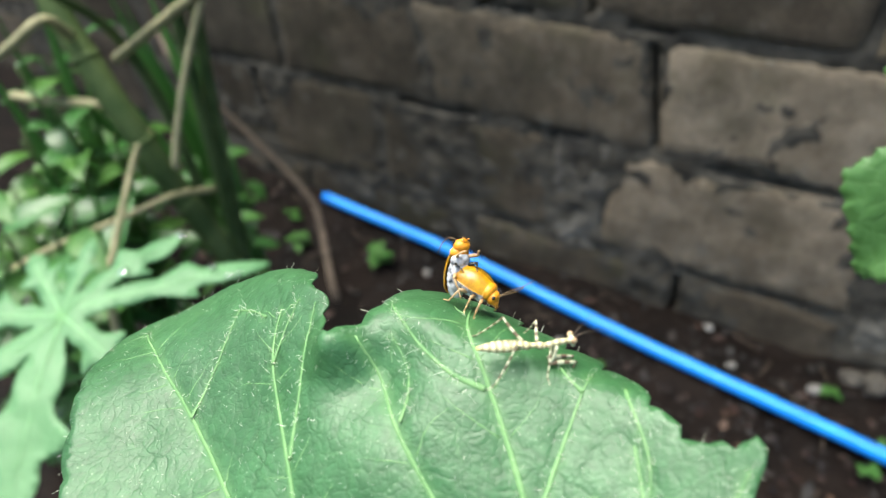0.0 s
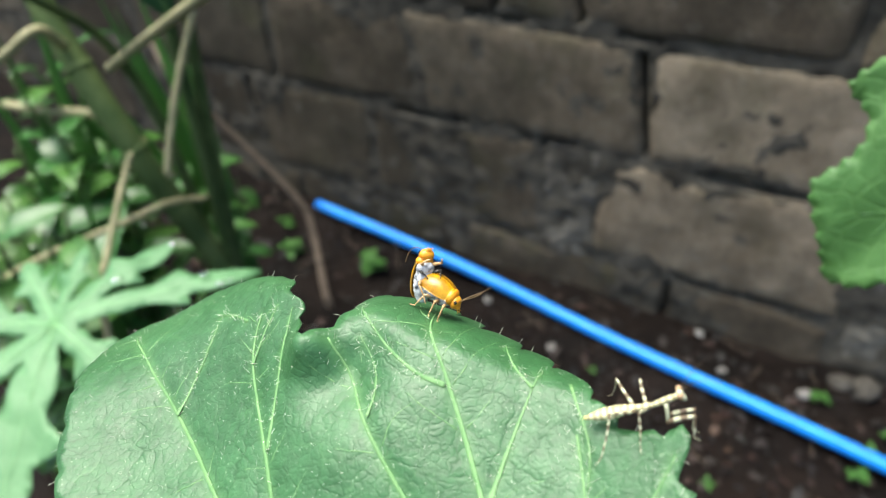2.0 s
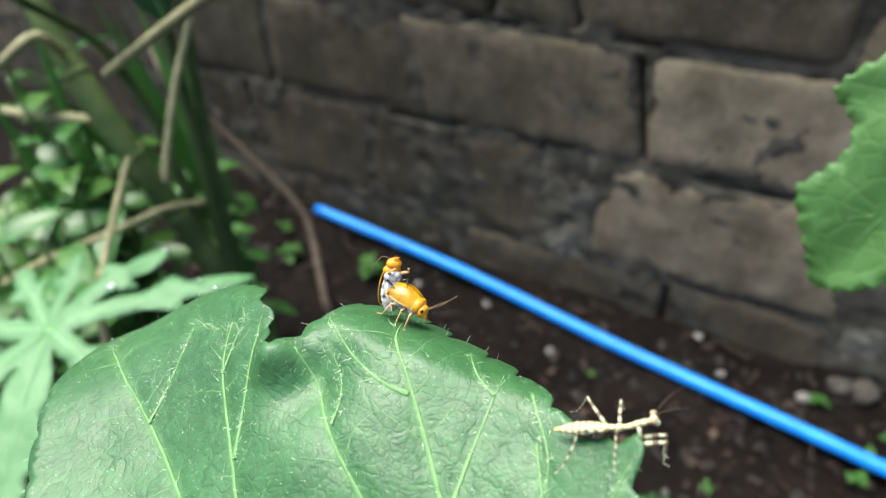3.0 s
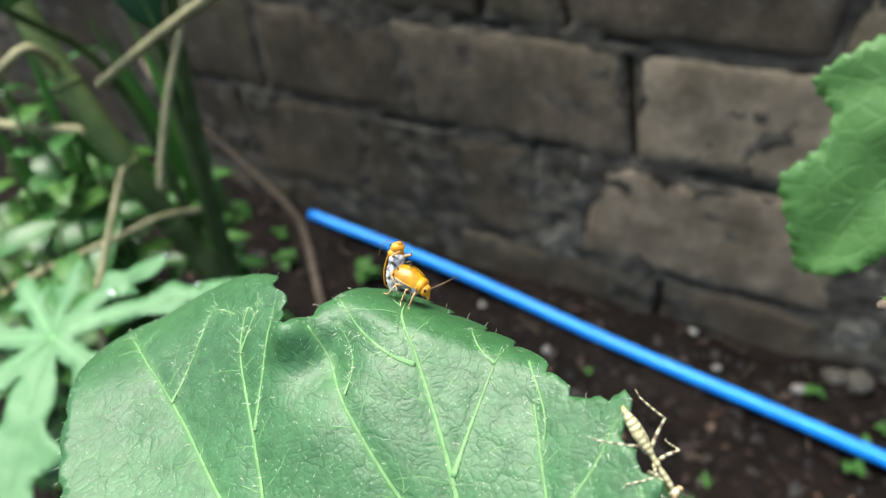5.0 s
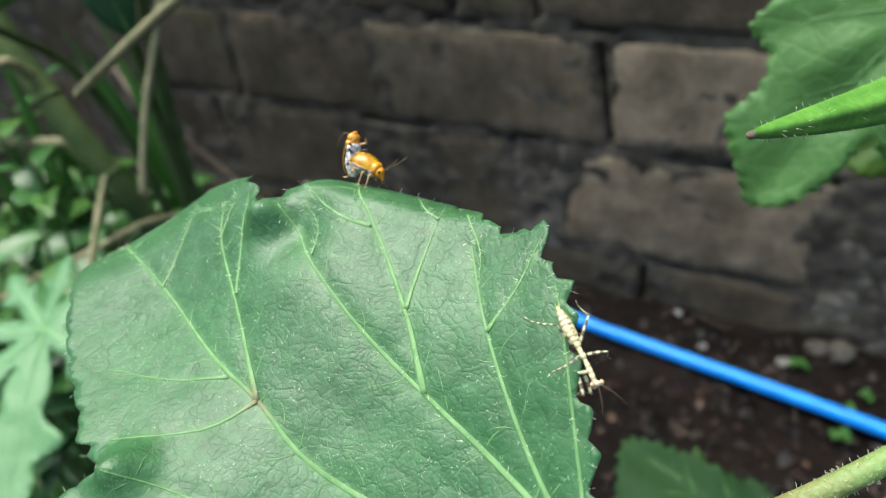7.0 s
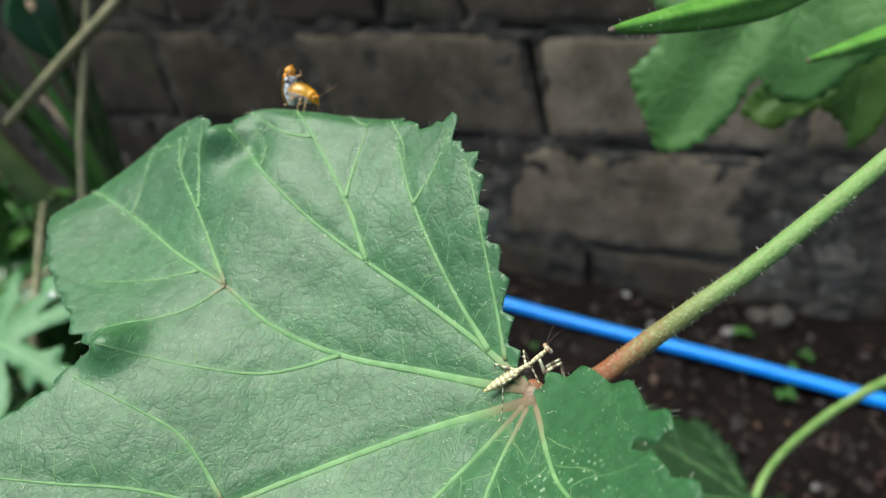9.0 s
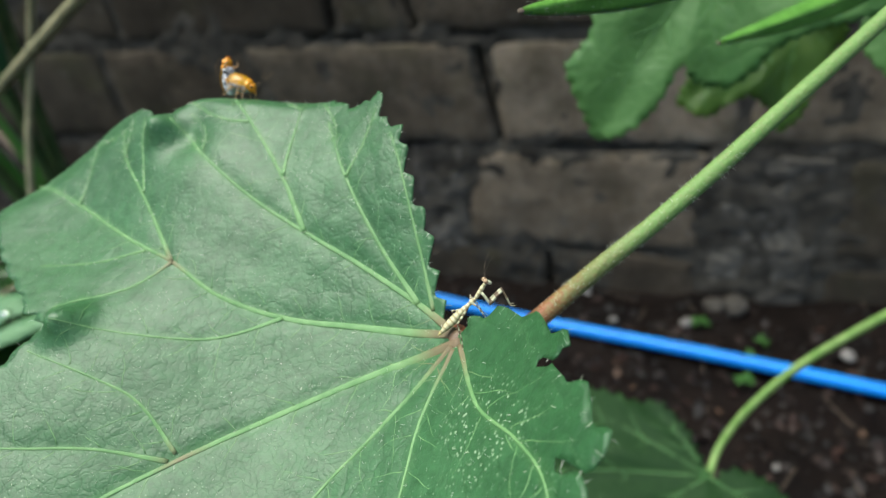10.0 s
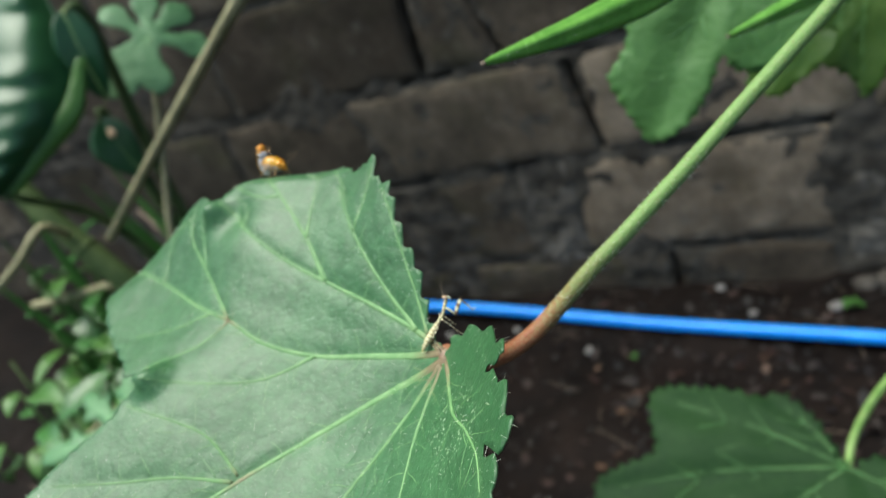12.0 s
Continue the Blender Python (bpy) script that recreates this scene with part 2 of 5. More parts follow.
BUSH_DARK = leaf_material("dark_bush_leaf", (0.012, 0.048, 0.010), (0.048, 0.130, 0.026), (0.05, 0.13, 0.03), 0.012, 0.30, 0.2, puff=0.0009)
BUSH_WET = leaf_material("wet_bush_leaf", (0.022, 0.090, 0.020), (0.085, 0.23, 0.060), (0.14, 0.30, 0.10), 0.012, 0.27, 0.25, puff=0.0009, spec=0.5)
PETIOLE = plain_material("petiole", (0.13, 0.26, 0.05), (0.26, 0.38, 0.12), 160, 0.5, 0.0002, stretch=(1, 1, 1))
POD = plain_material("okra_pod_skin", (0.06, 0.18, 0.02), (0.11, 0.27, 0.04), 140, 0.45, 0.0002)
STEM = plain_material("green_stem", (0.032, 0.062, 0.016), (0.088, 0.125, 0.042), 25, 0.7, 0.001, 0.25)
DRY = plain_material("dry_stalk", (0.16, 0.155, 0.075), (0.31, 0.285, 0.155), 40, 0.7, 0.0008)
DRY_SPOT = plain_material("dry_leaf_spot", (0.55, 0.36, 0.20), (0.75, 0.55, 0.36), 300, 0.6, 0.0002)
TWIG = plain_material("dead_twig", (0.066, 0.048, 0.033), (0.145, 0.108, 0.078), 60, 0.85, 0.001)
PIPE = plain_material("blue_pvc", (0.008, 0.24, 0.86), (0.012, 0.29, 0.92), 30, 0.35, 0.0002)
def island_material(name, stops, rough):
    """One colour to each scattered piece."""
    m, nt, p = mat(name)
    g = nt.nodes.new("ShaderNodeNewGeometry")
    c = ramp(nt, g.outputs["Random Per Island"], stops)
    c = blend(nt, 0.4, c, ramp(nt, noise_tex(nt, coords(nt), 180, 4), [(0.3, 0.2), (0.7, 0.8)]), "SOFT_LIGHT")
    nt.links.new(c, p.inputs["Base Color"])
    p.inputs["Roughness"].default_value = rough
    return m


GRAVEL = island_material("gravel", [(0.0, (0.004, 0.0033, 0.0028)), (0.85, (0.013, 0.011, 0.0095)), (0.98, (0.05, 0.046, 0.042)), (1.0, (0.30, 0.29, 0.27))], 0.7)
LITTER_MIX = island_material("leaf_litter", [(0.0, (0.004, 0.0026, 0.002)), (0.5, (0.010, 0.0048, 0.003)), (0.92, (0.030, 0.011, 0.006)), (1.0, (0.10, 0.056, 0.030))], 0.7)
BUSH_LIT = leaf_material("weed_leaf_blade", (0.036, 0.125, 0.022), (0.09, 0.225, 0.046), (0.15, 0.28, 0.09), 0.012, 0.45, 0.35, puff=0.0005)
ROCK = plain_material("dull_rock", (0.03, 0.025, 0.019), (0.085, 0.074, 0.06), 40, 0.85, 0.002)
PEBBLE = plain_material("pebble", (0.11, 0.10, 0.09), (0.32, 0.30, 0.28), 60, 0.7, 0.001)


# ---------------------------------------------------------------- mesh helpers
def mesh_of(name, verts, faces, material, smooth=True):
    me = bpy.data.meshes.new(name)
    me.from_pydata([tuple(v) for v in verts], [], faces)
    me.materials.append(material)
    if smooth:
        me.polygons.foreach_set("use_smooth", [True] * len(me.polygons))
    me.update()
    return me


def part(name, me, parent, label="", m=None):
    ob = new(name, me)
    ob.parent = parent
    if m is not None:
        ob.matrix_basis = m
    return tagged(ob, label)


def catmull(pts, per):
    """A smooth line through the points."""
    p = [Vector(q) for q in pts]
    p = [p[0] * 2 - p[1], *p, p[-1] * 2 - p[-2]]
    out = []
    for i in range(1, len(p) - 2):
        for k in range(per):
            t = k / per
            a, b, c, d = p[i - 1:i + 3]
            out.append(0.5 * (2 * b + (c - a) * t + (2 * a - 5 * b + 4 * c - d) * t * t + (3 * b - a - 3 * c + d) * t ** 3))
    return [*out, p[-2]]


def tube(pts, radii, sides=8, cap=True, flat=1.0, lumps=0.0, normal=None):
    """Vertices and faces of a tapered round bar along the points."""
    n = len(pts)
    pts = [Vector(p) for p in pts]
    verts, faces = [], []
    side = None
    for i, p in enumerate(pts):
        d = (pts[min(i + 1, n - 1)] - pts[max(i - 1, 0)]).normalized()
        if side is None:
            side = d.orthogonal().normalized()
        if normal is not None:
            side = d.cross(Vector(normal)).normalized()
        side = (side - d * side.dot(d)).normalized()
        up = d.cross(side)
        r = radii(i / (n - 1)) if callable(radii) else radii[0] + (radii[1] - radii[0]) * i / (n - 1)
        for k in range(sides):
            a = 2 * math.pi * k / sides
            q = r * (1 + lumps * noise.noise(p * 40 / max(r * 100, 0.02) + Vector((k * 3.1, 0, 0))))
            verts.append(p + side * math.cos(a) * q + up * math.sin(a) * q * flat)
    for i in range(n - 1):
        for k in range(sides):
            a, b = i * sides + k, i * sides + (k + 1) % sides
            faces.append((a, b, b + sides, a + sides))
    if cap:
        faces.append(tuple(range(sides - 1, -1, -1)))
        faces.append(tuple(range((n - 1) * sides, n * sides)))
    return verts, faces


def join(*chunks):
    verts, faces = [], []
    for v, f in chunks:
        o = len(verts)
        verts += list(v)
        faces += [tuple(i + o for i in q) for q in f]
    return verts, faces


def ellipsoid(c, r, seg=16, rings=10, m=None):
    verts, faces = [], []
    for i in range(rings + 1):
        a = math.pi * i / rings
        for k in range(seg):
            b = 2 * math.pi * k / seg
            v = Vector((math.cos(a) * r[0], math.sin(a) * math.cos(b) * r[1], math.sin(a) * math.sin(b) * r[2]))
            verts.append((m @ v if m else v) + Vector(c))
    for i in range(rings):
        for k in range(seg):
            faces.append((i * seg + k, i * seg + (k + 1) % seg, (i + 1) * seg + (k + 1) % seg, (i + 1) * seg + k))
    return verts, faces


def toothed(outline, spacing, depth, seed, smooth=3, style=None):
    """The outline (closed, clockwise or not) with a toothed margin: saw teeth, or by style(x, y) = (depth, round)."""
    rnd = random.Random(seed)
    pts = [Vector((a, b, 0)) for a, b in outline]
    line = catmull([*pts, pts[0]], smooth)[:-1]
    area = sum(a.x * b.y - a.y * b.x for a, b in zip(line, line[1:] + line[:1]))
    out, run, target = [], 0.0, spacing
    for i, a in enumerate(line):
        b = line[(i + 1) % len(line)]
        seg = (b - a).length
        steps = max(1, int(seg / (spacing / 9)))
        d = (b - a).normalized()
        n = Vector((d.y, -d.x, 0)) * (1 if area > 0 else -1)
        deep, bulge = style(a.x, a.y) if style else (depth, 0.0)
        for k in range(steps):
            f = (run / target) % 1.0
            saw = f / 0.72 if f < 0.72 else (1 - f) / 0.28
            arch = max(0.0, 1 - (2 * f - 1) ** 4) ** 0.6 * (0.55 + 0.45 * (1 - f))
            h = ((1 - bulge) * saw + bulge * arch) * deep
            out.append(a.lerp(b, k / steps) + n * (h - deep * 0.4))
            run += seg / steps
            if run > target:
                run, target = 0.0, spacing * rnd.uniform(0.7, 1.4)
    return [(p.x, p.y) for p in out]


def inside(x, y, poly):
    px, py = poly[:, 0], poly[:, 1]
    qx, qy = np.roll(px, -1), np.roll(py, -1)
    c = (py > y) != (qy > y)
    with np.errstate(divide="ignore", invalid="ignore"):
        hit = c & (x < (qx - px) * (y - py) / (qy - py) + px)
    return hit.sum() % 2 == 1


TROUGH = 0.00045


def blade(name, outline, surface, step, thick, material, veins=(), vein_width=0.0):
    """A leaf blade: the outline filled with small triangles, bent by surface(x, y), with an underside and a rim."""
    from mathutils.geometry import delaunay_2d_cdt
    poly = np.array(outline)
    rnd = random.Random(5)
    pts = [Vector(p) for p in outline]
    n = len(pts)
    lo, hi = poly.min(0), poly.max(0)
    y = lo[1]
    while y < hi[1]:
        x = lo[0]
        while x < hi[0]:
            q = (x + rnd.uniform(-0.25, 0.25) * step, y + rnd.uniform(-0.25, 0.25) * step)
            if inside(*q, poly) and ((poly - q) ** 2).sum(1).min() > (0.45 * step) ** 2:
                pts.append(Vector(q))
            x += step
        y += step
    co, _, tri, *_ = delaunay_2d_cdt(pts, [(i, (i + 1) % n) for i in range(n)], [list(range(n))], 1, 1e-7)
    top = [Vector((c.x, c.y, surface(c.x, c.y))) for c in co]
    k = len(top)
    faces = [tuple(f) if (co[f[1]] - co[f[0]]).cross(co[f[2]] - co[f[0]]) > 0 else tuple(reversed(f)) for f in tri]
    edges = {}
    for f in faces:
        for a, b in zip(f, f[1:] + f[:1]):
            edges[(a, b)] = 1
    rim = [(a, b) for a, b in edges if (b, a) not in edges]
    low = [v - Vector((0, 0, thick)) for v in top]
    all_faces = faces + [tuple(i + k for i in reversed(f)) for f in faces] + [(b, a, a + k, b + k) for a, b in rim]
    me = mesh_of(name, top + low, all_faces, material)
    if veins:
        seg = np.array([(*a[:2], *b[:2], w) for line, w in veins for a, b in zip(line, line[1:])])
        xy = np.array([(c.x, c.y) for c in co])
        best, trough = np.zeros(k), np.zeros(k)
        for ax, ay, bx, by, w in seg:
            d = np.array((bx - ax, by - ay))
            t = np.clip(((xy - (ax, ay)) @ d) / max(d @ d, 1e-12), 0, 1)
            dist = np.hypot(*(xy - (ax, ay) - t[:, None] * d).T)
            best = np.maximum(best, np.clip(1 - dist / (w * vein_width), 0, 1))
            trough = np.maximum(trough, min(1.0, w * 1.8) * np.clip(1 - dist / 0.0032, 0, 1) ** 2)
        # the blade swells between the veins
        for i in range(k):
            me.vertices[i].co.z -= TROUGH * trough[i]
            me.vertices[i + k].co.z -= TROUGH * trough[i]
        at = me.attributes.new("vein", "FLOAT", "POINT")
        at.data.foreach_set("value", np.concatenate((best, best)).astype(np.float32))
    return me


def axes(origin, forward, up):
    """A pose at origin: x along forward, z near up."""
    f = Vector(forward).normalized()
    s = Vector(up).cross(f).normalized()
    return Matrix.Translation(origin) @ Matrix((f, s, f.cross(s))).transposed().to_4x4()


# ---------------------------------------------------------------- ground and wall
def build_ground():
    def ticks(lo, hi, step, far):
        a = list(np.arange(lo, hi, step))
        g = step
        while a[-1] < far:
            g *= 1.35
            a.append(a[-1] + g)
        g = step
        while a[0] > -far:
            g *= 1.35
            a.insert(0, a[0] - g)
        return a
    xs, ys = ticks(-1.3, 0.9, 0.012, 80), ticks(0.3, 1.2, 0.012, 80)
    verts = []
    for y in ys:
        for x in xs:
            p = Vector((x, y, 0))
            far = max(abs(x), abs(y))
            z = (0.018 * noise.noise(p * 7) + 0.010 * noise.noise(p * 23) + 0.006 * noise.noise(p * 61)) * max(0.0, min(1.0, (2.2 - far) / 0.8))
            z += min(0.12, max(0.0, -x - 0.45) * 0.10) if y < 1.2 else 0
            verts.append((x, y, z - 0.006))
    w = len(xs)
    faces = [(j * w + i, j * w + i + 1, (j + 1) * w + i + 1, (j + 1) * w + i) for j in range(len(ys) - 1) for i in range(w - 1)]
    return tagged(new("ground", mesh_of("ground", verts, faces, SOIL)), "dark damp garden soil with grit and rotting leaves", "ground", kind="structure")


ground = build_ground()
WALL_Y = 1.125


def block_mesh(x0, x1, z0, z1, lean0, lean1, d, seed, material):
    """A hollow block with worn arrises and leaning ends, about its middle: front at y = 0, running back to d."""
    w, h = x1 - x0, z1 - z0
    nx, nz = max(6, int(w / 0.013)), max(6, int(h / 0.013))
    us = [0.0, 0.006 / w, *np.linspace(0.016 / w, 1 - 0.016 / w, nx - 3), 1 - 0.006 / w, 1.0]
    vs = [0.0, 0.006 / h, *np.linspace(0.016 / h, 1 - 0.016 / h, nz - 3), 1 - 0.006 / h, 1.0]
    nx, nz = len(us) - 1, len(vs) - 1
    verts, faces = [], []
    for v in vs:
        z = (v - 0.5) * h
        left, right = -w / 2 + lean0 * z, w / 2 + lean1 * z
        for u in us:
            x = left + (right - left) * u
            p = Vector((x, z, seed * 1.7))
            e = min(u * w, (1 - u) * w, v * h, (1 - v) * h)
            worn = max(0.0, 1 - e / 0.015)
            y = 0.0032 * noise.noise(p * 13) + 0.0016 * noise.noise(p * 48) + worn * worn * (0.0038 + 0.007 * max(0.0, noise.noise(p * 21)))
            if noise.noise(p * 11 + Vector((4, 4, 0))) > 0.42:
                y += 0.007 * worn
            loose = 0.3 + 0.7 * worn
            verts.append((x + 0.0055 * loose * noise.noise(p * 17 + Vector((9, 0, 0))), y, z + 0.0055 * loose * noise.noise(p * 17 + Vector((0, 9, 5)))))
    for j in range(nz):
        for i in range(nx):
            a = j * (nx + 1) + i
            faces.append((a, a + 1, a + nx + 2, a + nx + 1))
    ring = [i for i in range(nx + 1)] + [(j + 1) * (nx + 1) - 1 for j in range(1, nz + 1)] + [nz * (nx + 1) + i for i in range(nx - 1, -1, -1)] + [j * (nx + 1) for j in range(nz - 1, 0, -1)]
    o = len(verts)
    for r in ring:
        x, y, z = verts[r]
        verts.append((x, d, z))
    for k in range(len(ring)):
        k2 = (k + 1) % len(ring)
        faces.append((ring[k2], ring[k], o + k, o + k2))
    return mesh_of("block", verts, faces, material)


# joints that have lost their mortar: the middle, the lean, and from where to where
OPEN_JOINTS = ((0.005, -0.17, 0.302, 0.474), (-0.247, 0.10, 0.50, 0.68), (-0.128, -0.30, 0.50, 0.62), (0.095, 0.0, -0.02, 0.07), (-0.815, -0.18, 0.20, 0.285))
OPEN_BEDS = ((0.10, 0.36, 0.293), (-0.30, -0.20, 0.489), (-0.05, 0.02, 0.492), (-0.46, -0.30, 0.292), (0.10, 0.30, 0.084), (-0.16, -0.10, 0.288))
LEANS = {-0.408: -0.24, 0.005: -0.17, -0.247: 0.10, -0.128: -0.30, -0.815: -0.18, -0.15: -0.15, -0.05: 0.08}
# blocks with shade put into their colour, or paler than the rest, by course and by the joint they start from
SHADED = {(0.092, -0.815), (0.092, -1.21), (0.092, -1.6), (0.302, -1.13), (0.302, -1.53), (0.5, -0.67), (0.5, -0.247), (0.5, -1.08), (0.5, -0.128)}
PALE = {(0.302, 0.005), (0.302, 0.4), (0.302, 0.81), (0.092, -0.05), (0.5, 0.262)}


def build_wall():
    verts, faces = [], []
    xs = [*np.arange(-4.0, -1.0, 0.03), *np.arange(-1.0, 0.62, 0.006), *np.arange(0.62, 3.01, 0.03)]
    zs = [*np.arange(-0.15, 0.72, 0.006), *np.arange(0.72, 2.19, 0.02), 2.2]
    xs[-1] = 3.0
    for z in zs:
        for x in xs:
            p = Vector((x, z, 3.3))
            gap = sum(0.035 for jx, lean, z0, z1 in OPEN_JOINTS if z0 < z < z1 and abs(x - jx - lean * (z - (z0 + z1) / 2)) < 0.008 + 0.004 * noise.noise(p * 30))
            gap += sum(0.028 for x0, x1, jz in OPEN_BEDS if x0 < x < x1 and abs(z - jz + 0.003 * noise.noise(p * 12)) < 0.006 + 0.007 * noise.noise(p * 24))
            verts.append((x, gap + WALL_Y + 0.0022 + 0.0065 * noise.noise(p * 8) + 0.0042 * noise.noise(p * 33) + 0.002 * noise.noise(p * 90), z))
    w = len(xs)
    for j in range(len(zs) - 1):
        for i in range(w - 1):
            a = j * w + i
            faces.append((a, a + 1, a + w + 1, a + w))
    o = len(verts)
    verts += [(-4, WALL_Y + 0.16, -0.15), (3, WALL_Y + 0.16, -0.15), (3, WALL_Y + 0.16, 2.2), (-4, WALL_Y + 0.16, 2.2)]
    c = (0, w - 1, len(zs) * w - 1, (len(zs) - 1) * w)
    faces += [(o + 1, o, o + 3, o + 2), (c[3], c[2], o + 2, o + 3), (c[0], o, o + 1, c[1]), (c[0], c[3], o + 3, o), (c[1], o + 1, o + 2, c[2])]
    wall = tagged(new("wall_north", mesh_of("wall_north", verts, faces, MORTAR)), "weathered grey concrete block wall with thick crumbling mortar joints", "wall", kind="structure")
    courses = [
        (-0.135, 0.074, [-1.2, -0.72, -0.31, 0.095, 0.37]),
        (0.092, 0.284, [-1.60, -1.21, -0.815, -0.512, -0.150]),
        (0.092, 0.284, [-0.05, 0.362]),
        (0.302, 0.478, [-1.53, -1.13, -0.735, -0.408, 0.005, 0.400, 0.81, 1.22]),
        (0.5, 0.680, [-1.9, -1.49, -1.08, -0.67, -0.247, -0.128, 0.262, 0.67, 1.08]),
        (0.697, 0.875, [-1.7, -1.29, -0.88, -0.47, -0.06, 0.35, 0.76, 1.17]),
        (0.890, 1.075, [-1.9, -1.49, -1.08, -0.67, -0.262, 0.15, 0.56, 0.97]),
        (1.090, 1.275, [-1.7, -1.29, -0.88, -0.47, -0.06, 0.35, 0.76, 1.17]),
        (0.092, 0.284, [0.56, 0.96, 1.37]),
        (1.290, 1.475, [-1.9, -1.49, -1.08, -0.67, -0.262, 0.15, 0.56, 0.97]),
        (1.490, 1.675, [-1.7, -1.29, -0.88, -0.47, -0.06, 0.35, 0.76, 1.17]),
        (1.690, 1.875, [-1.9, -1.49, -1.08, -0.67, -0.262, 0.15, 0.56, 0.97]),
        (1.890, 2.075, [-1.7, -1.29, -0.88, -0.47, -0.06, 0.35, 0.76, 1.17]),
        (-0.135, 0.074, [0.56, 0.96, 1.37]),
    ]
    # the same bond to both ends of the wall
    wide = []
    for z0, z1, xs in courses:
        left, right = [], []
        while xs[0] < -0.4 and (left or xs)[0] > -3.55:
            left.insert(0, (left or xs)[0] - 0.41)
        while xs[-1] > 0.9 and (right or xs)[-1] < 2.55:
            right.append((right or xs)[-1] + 0.41)
        for ends in (list(zip(xs, xs[1:])), list(zip(left + xs[:1], left[1:] + xs[:1])), list(zip(xs[-1:] + right, right))):
            wide.append((z0, z1, ends))
    for z0, z1, ends in wide:
        for k, (a, b) in enumerate(ends):
            rnd = random.Random(int(z0 * 1000) + k)
            m = pose((a + b) / 2, WALL_Y + rnd.uniform(-0.003, 0.003), (z0 + z1) / 2, rnd.uniform(-0.5, 0.5), rnd.uniform(-0.9, 0.9), 0)
            # the dark copy goes to the foot course and to blocks painted as shaded
            kind = BLOCK_PALE if (z0, a) in PALE else BLOCK_SHADED_WET if z0 < 0 or (z0, a) in SHADED else BLOCK
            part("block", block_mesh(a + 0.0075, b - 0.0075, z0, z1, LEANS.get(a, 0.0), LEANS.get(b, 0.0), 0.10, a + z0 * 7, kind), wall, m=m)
    # rough cement column patch with a hole, and the filler between two blocks
    def patch(x0, x1, z0, z1, y, hole=None, seed=0):
        vs, fs, nx, nz = [], [], int((x1 - x0) / 0.004), int((z1 - z0) / 0.004)
        for j in range(nz + 1):
            for i in range(nx + 1):
                x, z = x0 + (x1 - x0) * i / nx, z0 + (z1 - z0) * j / nz
                p = Vector((x, z, seed))
                e = min(x - x0, x1 - x, z - z0, z1 - z)
                q = y + 0.006 * noise.noise(p * 16) + 0.003 * noise.noise(p * 60) + (0.006 if e < 1e-6 else 0)
                if hole and math.hypot((x - hole[0]) / 0.026, (z - hole[1]) / 0.015) < 1 + 0.5 * noise.noise(p * 70):
                    q += 0.06
                vs.append((x + (0.012 * noise.noise(p * 30) if e < 1e-6 else 0), q, z))
        for j in range(nz):
            for i in range(nx):
                a = j * (nx + 1) + i
                fs.append((a, a + 1, a + nx + 2, a + nx + 1))
        return mesh_of("cement_patch", vs, fs, CEMENT)
    part("cement_patch", patch(0.372, 0.545, -0.02, 0.284, WALL_Y + 0.001, (0.441, 0.236), 2), wall, "rough grey cement patch with a dark hole")
    part("cement_patch", patch(-0.150, -0.052, 0.07, 0.292, WALL_Y + 0.003, None, 5), wall)
    return wall


wall = build_wall()

# ---------------------------------------------------------------- blue pipe
def build_pipe():
    pts = catmull([(-0.66, 1.098, 0.028), (-0.30, 1.066, 0.016), (0.05, 1.005, 0.012), (0.40, 0.950, 0.013), (0.75, 0.886, 0.015), (1.4, 0.77, 0.02)], 10)
    vo, fo = tube(pts, (0.0108, 0.0108), 20, cap=False)
    vi, fi = tube(pts, (0.0087, 0.0087), 20, cap=False)
    n, k = len(vo), 20
    faces = fo + [tuple(i + n for i in reversed(f)) for f in fi]
    for base in (0, n - k):
        for i in range(k):
            j = (i + 1) % k
            faces.append((base + i, base + n + i, base + n + j, base + j) if base else (base + j, base + n + j, base + n + i, base + i))
    return tagged(new("water_pipe", mesh_of("water_pipe", vo + vi, faces, PIPE)), "bright blue plastic water pipe lying on the soil along the wall", "pipe")


build_pipe()

# ---------------------------------------------------------------- the okra leaf in front
# leaf space in millimetres: x towards the tip, y towards the eye, z out of the upper face
LEAF_POSE = Matrix.Translation((0.23470, 0.14360, 0.79940)) @ Matrix(((-0.9972, 0.0406, -0.0626), (0.0, -0.839, -0.5442), (-0.0746, -0.5427, 0.8366))).transposed().to_4x4()
CUP = (3.556, -16.231, 4.51, 24.598, -1.098, 6.081, -7.505, 6.693, -0.634, -0.008)
SWELLS = ((73.9, -18.2, -4.04), (56.5, -31.5, 0.19), (34.1, -37.1, -4.24), (0, 0, -3.87), (12.5, -29.5, 2.91), (52.5, 6.2, 3.96),
          (-17.4, 14.9, 4.3), (47, -26.6, 5.09), (27.5, -0.7, -1.57), (12.6, 17.5, -1.08), (54.3, -9.6, -3.16))


